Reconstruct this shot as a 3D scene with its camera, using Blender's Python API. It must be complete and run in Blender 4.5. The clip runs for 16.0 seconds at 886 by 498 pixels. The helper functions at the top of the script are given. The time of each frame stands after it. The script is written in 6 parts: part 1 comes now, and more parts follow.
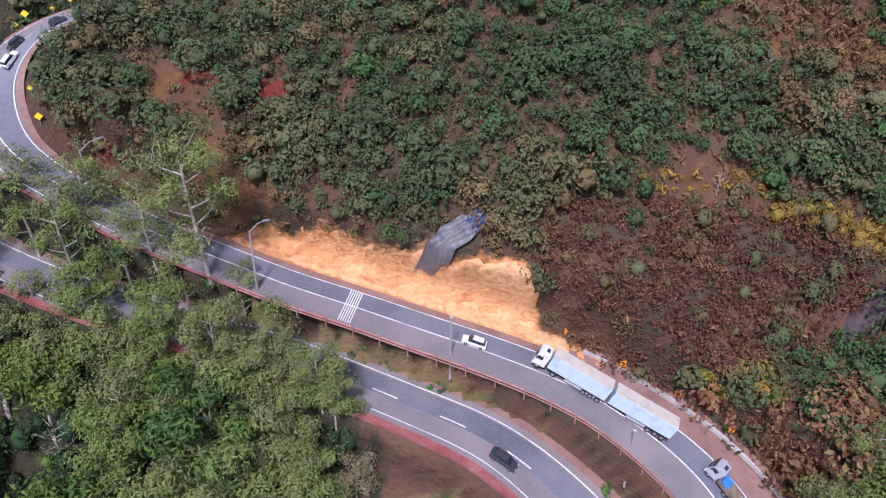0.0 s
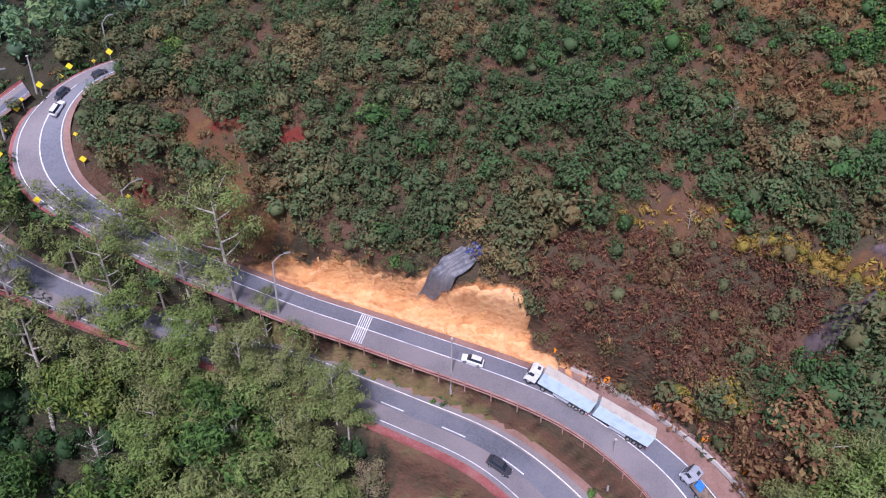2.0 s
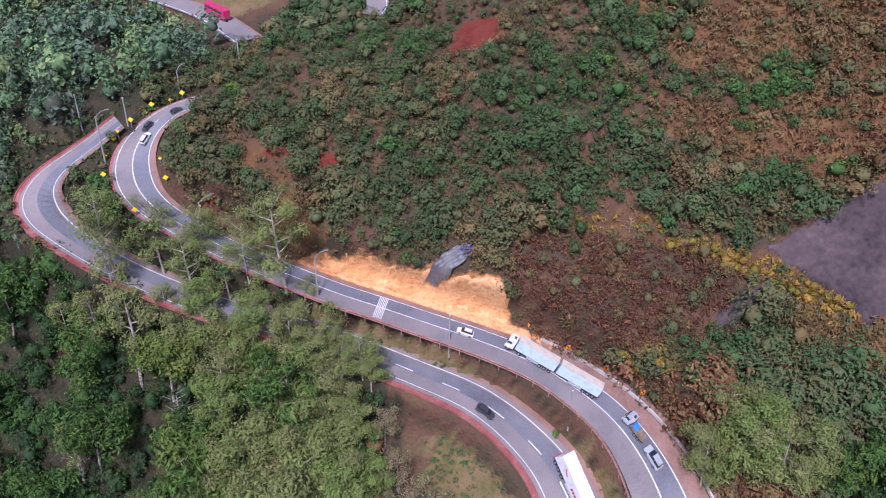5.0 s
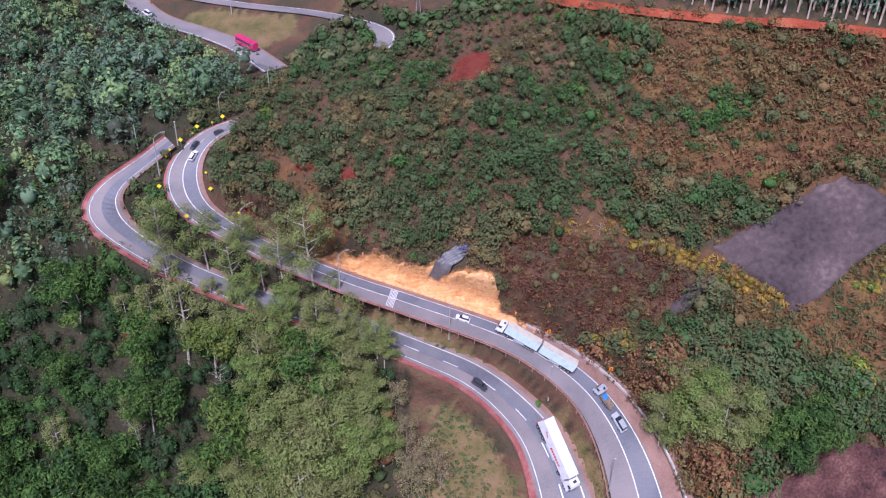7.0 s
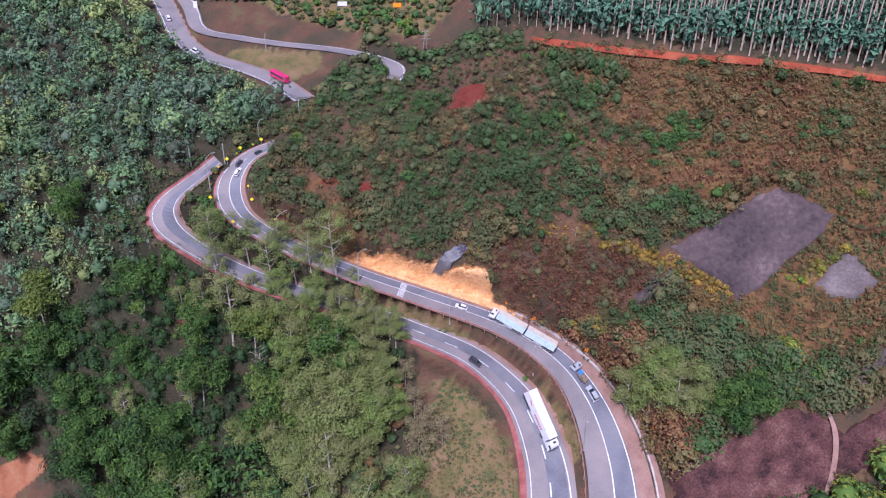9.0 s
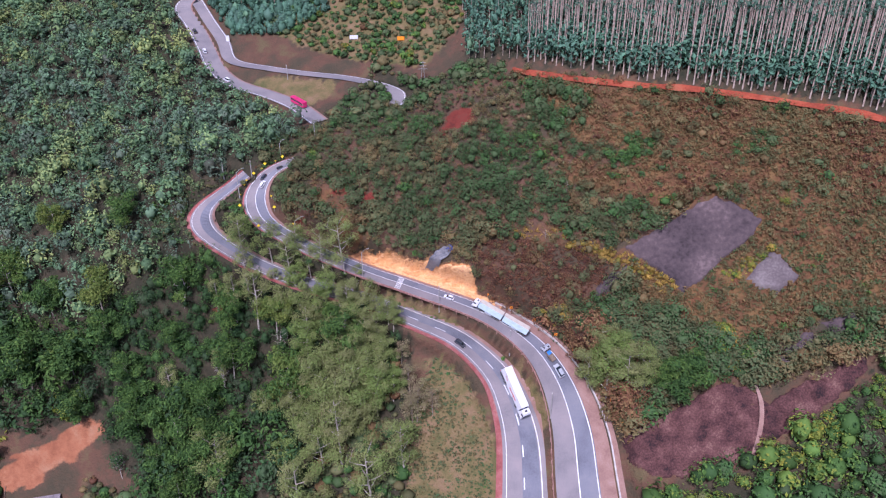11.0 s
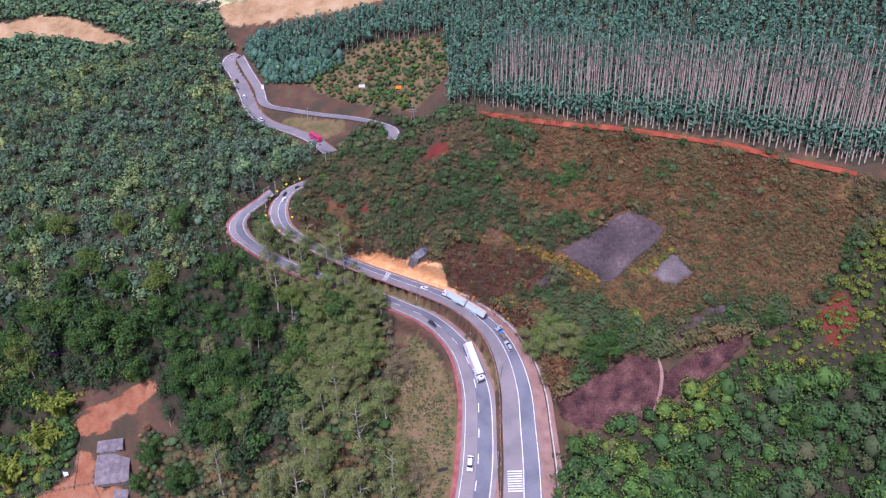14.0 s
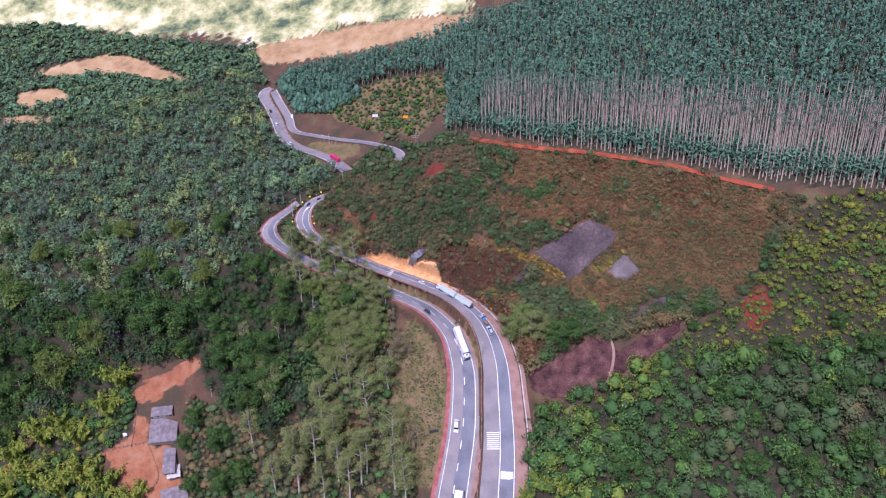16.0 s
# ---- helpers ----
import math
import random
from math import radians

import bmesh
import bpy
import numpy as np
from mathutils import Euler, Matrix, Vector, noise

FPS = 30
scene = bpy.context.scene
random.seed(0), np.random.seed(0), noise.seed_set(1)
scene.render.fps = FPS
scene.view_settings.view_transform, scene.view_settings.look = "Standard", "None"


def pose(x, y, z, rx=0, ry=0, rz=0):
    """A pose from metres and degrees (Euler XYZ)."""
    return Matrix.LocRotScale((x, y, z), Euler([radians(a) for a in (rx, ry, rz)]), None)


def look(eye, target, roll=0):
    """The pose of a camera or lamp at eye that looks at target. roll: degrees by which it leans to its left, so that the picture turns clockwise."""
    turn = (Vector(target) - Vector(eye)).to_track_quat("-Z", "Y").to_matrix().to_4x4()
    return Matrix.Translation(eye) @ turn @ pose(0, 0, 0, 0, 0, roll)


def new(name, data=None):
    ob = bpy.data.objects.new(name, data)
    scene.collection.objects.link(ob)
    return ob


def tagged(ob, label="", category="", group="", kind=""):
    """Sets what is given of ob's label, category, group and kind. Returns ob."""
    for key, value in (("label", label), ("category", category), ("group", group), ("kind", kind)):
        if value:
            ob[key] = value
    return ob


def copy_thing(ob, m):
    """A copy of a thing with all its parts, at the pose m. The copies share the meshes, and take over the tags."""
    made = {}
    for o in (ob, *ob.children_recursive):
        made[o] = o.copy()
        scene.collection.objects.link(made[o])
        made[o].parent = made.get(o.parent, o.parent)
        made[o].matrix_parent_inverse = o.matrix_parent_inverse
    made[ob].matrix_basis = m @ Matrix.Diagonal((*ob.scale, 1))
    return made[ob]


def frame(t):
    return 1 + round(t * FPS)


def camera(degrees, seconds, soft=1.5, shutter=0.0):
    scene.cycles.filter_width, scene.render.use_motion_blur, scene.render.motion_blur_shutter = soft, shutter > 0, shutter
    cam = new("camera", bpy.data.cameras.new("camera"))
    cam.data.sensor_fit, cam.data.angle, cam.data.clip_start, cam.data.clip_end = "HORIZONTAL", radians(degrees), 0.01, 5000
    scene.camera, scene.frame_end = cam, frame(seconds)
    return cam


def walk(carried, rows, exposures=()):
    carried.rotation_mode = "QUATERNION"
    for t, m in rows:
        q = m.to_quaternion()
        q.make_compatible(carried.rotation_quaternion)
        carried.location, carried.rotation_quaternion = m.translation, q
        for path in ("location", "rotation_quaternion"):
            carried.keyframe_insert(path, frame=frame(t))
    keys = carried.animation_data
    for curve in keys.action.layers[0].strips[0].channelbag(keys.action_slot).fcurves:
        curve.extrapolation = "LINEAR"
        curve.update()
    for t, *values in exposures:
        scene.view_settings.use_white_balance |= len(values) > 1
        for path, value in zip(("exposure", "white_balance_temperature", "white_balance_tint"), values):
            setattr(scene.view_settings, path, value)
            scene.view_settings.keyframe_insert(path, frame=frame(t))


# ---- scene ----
# ---- camera ----
cam = camera(57.99, 16.0, soft=1.2)
PATH = [
    (0, pose(-7.00, -94.53, 42.06, 57.475, -0.730, -4.539)),
    (0.5, pose(-7.22, -94.39, 42.21, 58.005, -0.823, -4.637)),
    (1, pose(-7.78, -95.75, 43.15, 58.601, -0.858, -4.903)),
    (1.5, pose(-7.82, -98.95, 46.20, 58.685, -0.763, -4.736)),
    (2, pose(-7.78, -102.44, 49.09, 58.522, -0.606, -4.548)),
    (2.5, pose(-7.52, -106.34, 51.60, 58.420, -0.442, -4.210)),
    (3, pose(-7.94, -110.06, 54.62, 58.072, -0.446, -4.281)),
    (3.5, pose(-8.51, -114.19, 57.36, 58.008, -0.553, -4.368)),
    (4, pose(-8.97, -118.59, 60.25, 57.923, -0.610, -4.433)),
    (6.5, pose(-15.87, -143.20, 75.34, 58.072, -1.580, -5.976)),
    (7, pose(-16.52, -148.95, 79.10, 58.044, -1.561, -5.920)),
    (7.5, pose(-17.00, -155.40, 82.42, 58.259, -1.496, -5.833)),
    (8, pose(-17.29, -162.55, 85.42, 58.678, -1.391, -5.679)),
    (8.5, pose(-17.28, -169.78, 88.71, 58.959, -1.211, -5.411)),
    (9, pose(-16.63, -177.11, 92.48, 59.115, -0.916, -5.029)),
    (11.5, pose(-6.20, -217.60, 112.53, 59.833, 0.294, -2.752)),
    (12, pose(-2.84, -227.38, 115.54, 60.378, 0.436, -2.229)),
    (12.5, pose(0.55, -236.95, 118.80, 60.840, 0.535, -1.724)),
    (13, pose(3.44, -246.97, 122.15, 61.292, 0.655, -1.308)),
    (13.5, pose(6.69, -257.61, 125.77, 61.744, 0.758, -0.816)),
    (14, pose(10.19, -269.80, 130.11, 62.171, 0.905, -0.286)),
    (14.5, pose(13.98, -282.90, 134.80, 62.579, 1.068, 0.284)),
    (15, pose(17.43, -296.88, 139.19, 63.086, 1.119, 0.772)),
    (15.5, pose(20.79, -311.90, 143.99, 63.543, 1.225, 1.235)),
    (16, pose(24.50, -327.06, 148.64, 64.006, 1.334, 1.717)),
]
walk(cam, PATH, [(0.0, 0.35, 5550, 31), (4.5, 0.40, 5530, 33), (9.0, 0.44, 5480, 34), (16.0, 0.37, 5420, 38)])

# ---- sky and sun: thin high cloud, soft light ----
world = bpy.data.worlds.new("world")
scene.world = world
world.use_nodes = True
wn = world.node_tree.nodes
sky = wn.new("ShaderNodeTexSky")
sky.sky_type = "NISHITA"
sky.sun_disc = False
sky.sun_elevation, sky.sun_rotation = radians(52), radians(196)
sky.air_density, sky.dust_density = 1.2, 2.0
wn["Background"].inputs[1].default_value = 0.095
world.node_tree.links.new(sky.outputs[0], wn["Background"].inputs[0])
sun = new("sun", bpy.data.lights.new("sun", "SUN"))
sun.data.energy, sun.data.angle, sun.data.color = 4.0, radians(8), (1.0, 0.95, 0.89)
sun.matrix_world = look((-28, -95, 125), (0, 0, 0))

# ---- materials ----
def material(name, colors, scale=1.0, rough=0.9, bump=0.3, detail=6.0, metal=0.0, coords="Object", fine=9.0, spec=0.3):
    """A procedural surface: colours mixed by noise at two sizes, with fine relief."""
    m = bpy.data.materials.new(name)
    m.use_nodes = True
    n, l = m.node_tree.nodes, m.node_tree.links
    b = n["Principled BSDF"]
    tc = n.new("ShaderNodeTexCoord")
    big, small = n.new("ShaderNodeTexNoise"), n.new("ShaderNodeTexNoise")
    big.inputs["Scale"].default_value, big.inputs["Detail"].default_value = scale, detail
    small.inputs["Scale"].default_value, small.inputs["Detail"].default_value = scale * fine, 5.0
    mix = n.new("ShaderNodeMath")
    mix.operation = "MULTIPLY_ADD"
    mix.inputs[1].default_value = 0.45
    ramp = n.new("ShaderNodeValToRGB")
    els = ramp.color_ramp.elements
    for i, c in enumerate(colors):
        p = 0.42 + 0.36 * i / max(1, len(colors) - 1)
        e = els[i] if i < 2 else els.new(p)
        e.position, e.color = p, (*c, 1)
    l.new(tc.outputs[coords], big.inputs["Vector"])
    l.new(tc.outputs[coords], small.inputs["Vector"])
    l.new(small.outputs[0], mix.inputs[0])
    sc = n.new("ShaderNodeMath")
    sc.operation = "MULTIPLY"
    sc.inputs[1].default_value = 0.72
    l.new(big.outputs[0], sc.inputs[0])
    l.new(sc.outputs[0], mix.inputs[2])
    l.new(mix.outputs[0], ramp.inputs[0])
    l.new(ramp.outputs[0], b.inputs["Base Color"])
    b.inputs["Roughness"].default_value = rough
    b.inputs["Metallic"].default_value = metal
    b.inputs["Specular IOR Level"].default_value = spec
    if bump:
        bp = n.new("ShaderNodeBump")
        bp.inputs["Strength"].default_value = bump
        bp.inputs["Distance"].default_value = 0.3 / scale / fine
        l.new(small.outputs[0], bp.inputs["Height"])
        l.new(bp.outputs[0], b.inputs["Normal"])
    return m


def plain(name, color, rough=0.5, metal=0.0, spec=0.4):
    """Paint or metal with slight soiling."""
    c2 = tuple(x * 0.78 for x in color)
    return material(name, [c2, color, color], scale=0.7, rough=rough, bump=0.05, metal=metal, spec=spec)


def foliage(name, stops, rough=0.75):
    """Leaves: colour by the tint of the plant, with leaf-to-leaf variation."""
    m = bpy.data.materials.new(name)
    m.use_nodes = True
    n, l = m.node_tree.nodes, m.node_tree.links
    b = n["Principled BSDF"]
    at = n.new("ShaderNodeAttribute")
    at.attribute_name = "tint"
    geo = n.new("ShaderNodeNewGeometry")
    ma = n.new("ShaderNodeMath")
    ma.operation = "MULTIPLY_ADD"
    ma.inputs[1].default_value = 0.16
    l.new(geo.outputs["Random Per Island"], ma.inputs[0])
    l.new(at.outputs["Fac"], ma.inputs[2])
    ramp = n.new("ShaderNodeValToRGB")
    els = ramp.color_ramp.elements
    for i, (p, c) in enumerate(stops):
        e = els[i] if i < 2 else els.new(p)
        e.position, e.color = p, (*c, 1)
    l.new(ma.outputs[0], ramp.inputs[0])
    hsv = n.new("ShaderNodeHueSaturation")
    val = n.new("ShaderNodeMapRange")
    val.inputs["To Min"].default_value, val.inputs["To Max"].default_value = 0.78, 1.26
    l.new(geo.outputs["Random Per Island"], val.inputs[0])
    own = n.new("ShaderNodeAttribute")
    own.attribute_name = "shade"
    tone = n.new("ShaderNodeMath")
    tone.operation = "ADD"
    l.new(val.outputs[0], tone.inputs[0])
    l.new(own.outputs["Fac"], tone.inputs[1])
    l.new(tone.outputs[0], hsv.inputs["Value"])
    l.new(ramp.outputs[0], hsv.inputs["Color"])
    l.new(hsv.outputs[0], b.inputs["Base Color"])
    b.inputs["Roughness"].default_value = rough
    b.inputs["Specular IOR Level"].default_value = 0.2
    thin = n.new("ShaderNodeBsdfTranslucent")
    l.new(hsv.outputs[0], thin.inputs["Color"])
    both = n.new("ShaderNodeMixShader")
    both.inputs[0].default_value = 0.3
    l.new(b.outputs[0], both.inputs[1])
    l.new(thin.outputs[0], both.inputs[2])
    l.new(both.outputs[0], n["Material Output"].inputs["Surface"])
    return m


LEAF = foliage("leaves", [
    (0.02, (0.072, 0.028, 0.025)), (0.16, (0.195, 0.092, 0.048)), (0.28, (0.220, 0.152, 0.064)),
    (0.40, (0.145, 0.142, 0.062)), (0.52, (0.084, 0.122, 0.052)), (0.64, (0.050, 0.118, 0.034)),
    (0.76, (0.095, 0.185, 0.038)), (0.88, (0.210, 0.215, 0.030)), (0.99, (0.340, 0.225, 0.050))])
WOODLEAF = foliage("forest_leaves", [
    (0.05, (0.110, 0.092, 0.058)), (0.25, (0.070, 0.090, 0.046)), (0.45, (0.036, 0.076, 0.030)),
    (0.60, (0.046, 0.104, 0.026)), (0.75, (0.088, 0.160, 0.034)), (0.95, (0.150, 0.185, 0.040))])
# distance haze mixed into the leaf colour: lighter and bluer than the near forest
HAZYLEAF = foliage("hazed_far_leaves", [(0.1, (0.155, 0.160, 0.115)), (0.4, (0.112, 0.172, 0.110)), (0.6, (0.116, 0.212, 0.098)), (0.9, (0.27, 0.31, 0.10))])
BLUEGUM = foliage("blue_gum_leaves", [(0.1, (0.150, 0.165, 0.115)), (0.4, (0.098, 0.182, 0.128)), (0.6, (0.096, 0.208, 0.132)), (0.9, (0.170, 0.265, 0.125))])
PALE_BARK = material("plantation_bark", [(0.27, 0.20, 0.155), (0.42, 0.33, 0.265), (0.54, 0.45, 0.375)], 1.2, 0.9, 0.2)
ASPHALT = material("asphalt", [(0.10, 0.105, 0.125), (0.15, 0.155, 0.18), (0.19, 0.19, 0.205)], 0.12, 0.85, 0.15, fine=30)
ASPHALT_OLD = material("old_asphalt", [(0.15, 0.14, 0.145), (0.21, 0.19, 0.19), (0.25, 0.215, 0.21)], 0.15, 0.9, 0.15, fine=30)
SHOULDER = material("dusty_shoulder", [(0.19, 0.11, 0.09), (0.25, 0.15, 0.12), (0.29, 0.19, 0.16)], 0.3, 0.95, 0.3)
REDKERB = material("red_gutter", [(0.20, 0.055, 0.05), (0.28, 0.09, 0.08), (0.32, 0.16, 0.14)], 0.4, 0.9, 0.2)
MARK = material("road_paint", [(0.42, 0.42, 0.42), (0.7, 0.7, 0.7), (0.78, 0.78, 0.78)], 0.5, 0.7, 0.0)
CONCRETE = material("concrete", [(0.28, 0.25, 0.22), (0.42, 0.39, 0.36), (0.5, 0.47, 0.44)], 0.6, 0.9, 0.2)
BARK = material("bark", [(0.22, 0.18, 0.15), (0.38, 0.34, 0.29), (0.52, 0.49, 0.44)], 1.6, 0.9, 0.4)
BARK_RED = material("branch_wood", [(0.12, 0.09, 0.075), (0.22, 0.18, 0.15), (0.30, 0.26, 0.23)], 1.6, 0.9, 0.4)
STEEL = plain("galvanised_steel", (0.42, 0.42, 0.41), 0.45, 0.7)
POLE = plain("weathered_pole", (0.30, 0.29, 0.27), 0.7)
RAIL = material("dusty_red_rail", [(0.24, 0.12, 0.10), (0.33, 0.18, 0.15), (0.38, 0.25, 0.21)], 0.8, 0.8, 0.1)
WHITE = plain("white_paint", (0.66, 0.67, 0.69), 0.35)
OFFWHITE = plain("trailer_roof", (0.50, 0.45, 0.37), 0.6)
PALEBLUE = plain("pale_blue_panel", (0.46, 0.58, 0.63), 0.4)
BLACK = plain("black_rubber", (0.025, 0.025, 0.028), 0.8)
DARK = plain("dark_metal", (0.06, 0.06, 0.07), 0.5, 0.3)
GLASS = plain("tinted_glass", (0.02, 0.03, 0.04), 0.08, 0.0, 0.8)
ORANGE = plain("orange_sign", (0.85, 0.27, 0.01), 0.5)
YELLOW = plain("yellow_sign", (0.90, 0.68, 0.02), 0.5)
REDPAINT = plain("red_paint", (0.50, 0.03, 0.03), 0.4)
MAGENTA = plain("magenta_paint", (0.55, 0.03, 0.13), 0.35)
BLUE = plain("blue_paint", (0.05, 0.22, 0.60), 0.5)
PURPLE = plain("purple_cloth", (0.10, 0.02, 0.10), 0.7)
SILVER = plain("silver_paint", (0.55, 0.58, 0.62), 0.3, 0.4)
WOOD = material("weathered_wood", [(0.10, 0.07, 0.05), (0.20, 0.15, 0.11), (0.28, 0.22, 0.17)], 1.5, 0.9, 0.3)
ROOF = material("old_fibre_roof", [(0.10, 0.085, 0.09), (0.17, 0.145, 0.15), (0.24, 0.21, 0.21)], 0.5, 0.9, 0.2)
TARP = material("grey_tarpaulin", [(0.07, 0.075, 0.09), (0.15, 0.15, 0.16), (0.20, 0.19, 0.19)], 0.5, 0.45, 0.3)
TARP_BLUE = plain("blue_tarpaulin", (0.03, 0.045, 0.16), 0.4)
SHEET = material("shotcrete", [(0.030, 0.022, 0.024), (0.060, 0.044, 0.046), (0.085, 0.062, 0.062), (0.15, 0.11, 0.105)], 0.07, 0.9, 0.5, fine=14)
ROCK = material("red_shale", [(0.018, 0.010, 0.011), (0.062, 0.026, 0.024), (0.105, 0.048, 0.042), (0.18, 0.10, 0.08)], 0.22, 0.95, 1.0, fine=10)
REDSOIL = material("red_soil", [(0.17, 0.036, 0.018), (0.27, 0.056, 0.026), (0.30, 0.10, 0.05)], 0.25, 0.95, 0.6)
YARD = material("yard_earth", [(0.32, 0.12, 0.06), (0.44, 0.18, 0.09), (0.50, 0.26, 0.15)], 0.12, 0.95, 0.3)

# ---- ground: a mountainside that rises away from the valley road ----
TILT = radians(38)
CT, ST, TT = math.cos(TILT), math.sin(TILT), math.tan(TILT)
U0, V0, DU, DV = -235.0, -125.0, 47.0, 42.0
RELIEF = np.array([
    [-60, -55, -49, -42, -32, -21, -10, 1, 13, 24],
    [-50, -44, -37, -30, -20, -9, 0, 12, 23, 35],
    [-42, -33, -24, -15, -8, 1, 8, 23, 33, 45],
    [-36, -26, -14, -1, 11, 13, 19, 36, 44, 54],
    [-34, -25, -16, -9, -7, 0, 23, 38, 49, 60],
    [-37, -31, -26, -24, -23, -12, 11, 30, 47, 62],
    [-43, -40, -37, -35, -31, -19, 1, 22, 41, 59],
    [-50, -49, -47, -45, -38, -26, -8, 13, 35, 55]], float)


def _cubic(p0, p1, p2, p3, t):
    return p1 + 0.5 * t * (p2 - p0 + t * (2 * p0 - 5 * p1 + 4 * p2 - p3 + t * (3 * (p1 - p2) + p3 - p0)))


def relief(u, v):
    """Height of the natural slope above its mean plane, at u across and v up the slope."""
    u, v = np.asarray(u, float), np.asarray(v, float)
    nv, nu = RELIEF.shape
    a, b = np.clip((u - U0) / DU, 0, nu - 1.001), np.clip((v - V0) / DV, 0, nv - 1.001)
    i, j = a.astype(int), b.astype(int)
    fa, fb = a - i, b - j

    def cell(k, m):
        return RELIEF[np.clip(j + m, 0, nv - 1), np.clip(i + k, 0, nu - 1)]
    rows = [_cubic(*[cell(k, m) for k in (-1, 0, 1, 2)], fa) for m in (-1, 0, 1, 2)]
    return _cubic(*rows, fb)


def to_world(u, v, w):
    u, v, w = np.broadcast_arrays(np.asarray(u, float), np.asarray(v, float), np.asarray(w, float))
    return np.stack([u, v * CT - w * ST, v * ST + w * CT], -1)


def size_at(v):
    """Things up the valley stand in a smaller measure than those at its foot."""
    return np.clip(1 - (np.asarray(v, float) + 32) * 0.0085, 0.3, 1.7)


def spline(points, step=1.0):
    """Points of (u, v, ...) joined by a smooth curve."""
    p = np.array(points, float)
    p = np.vstack([2 * p[0] - p[1], p, 2 * p[-1] - p[-2]])
    out = []
    for k in range(1, len(p) - 2):
        n = max(2, int(np.linalg.norm(p[k + 1][:2] - p[k][:2]) / step))
        t = np.arange(n)[:, None] / n
        out.append(_cubic(p[k - 1], p[k], p[k + 1], p[k + 2], t))
    out.append(p[-2][None])
    return np.vstack(out)


def smooth(a, times):
    a = a.copy()
    for _ in range(times):
        a[1:-1] = (a[:-2] + 2 * a[1:-1] + a[2:]) / 4
    return a


def road_line(points, step=1.0, times=60, scaled=True):
    """Centre line of a road: its world places, level side directions and slope coordinates."""
    q = spline(points, step)
    q[:, :2] = smooth(q[:, :2], 8)
    w = smooth(relief(q[:, 0], q[:, 1]), times)
    c = to_world(q[:, 0], q[:, 1], w)
    t = np.gradient(c, axis=0)
    side = np.stack([-t[:, 1], t[:, 0], np.zeros(len(t))], 1)
    side = smooth(side / np.linalg.norm(side, axis=1)[:, None], 25)
    side /= np.linalg.norm(side, axis=1)[:, None]
    return {"uv": q[:, :2], "w": w, "c": c, "side": side, "size": smooth(size_at(q[:, 1]) * (0.74 + 0.26 * np.abs(side[:, 0])) if scaled else np.ones(len(q)), 20)}


UPPER = road_line([(-39.6, 11.9), (-44.2, 9.8), (-47.4, 7.2), (-49.8, 3.4), (-50.6, -0.1), (-49.6, -4.3), (-47.7, -7.0), (-43.8, -9.8), (-39.4, -12.4), (-35.6, -14.5), (-30.4, -16.9), (-24.0, -19.6), (-17.6, -22.3), (-11.4, -24.5), (-4.7, -27.1), (4.3, -30.6), (10.7, -33.4), (17.0, -36.9), (25.6, -44.3), (31.1, -53.9), (34.0, -65.6), (34.5, -76.9), (35.0, -90.1), (34.8, -102.8), (33.9, -115.4), (33.2, -132.2)])
LOWER = road_line([(-53.5, 8.3), (-54.8, 7.3), (-58.7, 3.8), (-63.9, 0.2), (-66.6, -3.6), (-65.6, -7.0), (-60.6, -11.3), (-51.5, -16.9), (-42.5, -21.0), (-34.7, -23.9), (-20.4, -28.4), (-12.5, -31.8), (-5.1, -35.2), (4.0, -39.7), (11.2, -45.9), (16.5, -53.2), (20.0, -64.9), (20.4, -76.2), (19.7, -89.4), (17.7, -102.2), (15.4, -114.9), (13.1, -131.8)])
FAR_A = road_line([(-34.1, 29.5), (-41.8, 38.7), (-51.1, 45.4), (-63.5, 52.2), (-70.7, 60.7), (-75.9, 72.6), (-81.6, 84.6), (-87.2, 94.1), (-86.5, 98.7), (-83.7, 100.5)], times=10, scaled=False)
FAR_B = road_line([(-82.9, 99.6), (-76.3, 86.9), (-69.8, 75.0), (-65.7, 64.4), (-53.4, 59.7), (-41.3, 55.6), (-26.6, 51.2), (-14.9, 45.6), (-9.0, 40.4), (-10.6, 35.6)], times=10, scaled=False)
BENCHES = [(UPPER, (5.3, 8.8), 4.0), (LOWER, (5.6, 6.3), 3.5), (FAR_A, (3.6, 3.6), 3.5), (FAR_B, (3.0, 3.0), 3.5)]


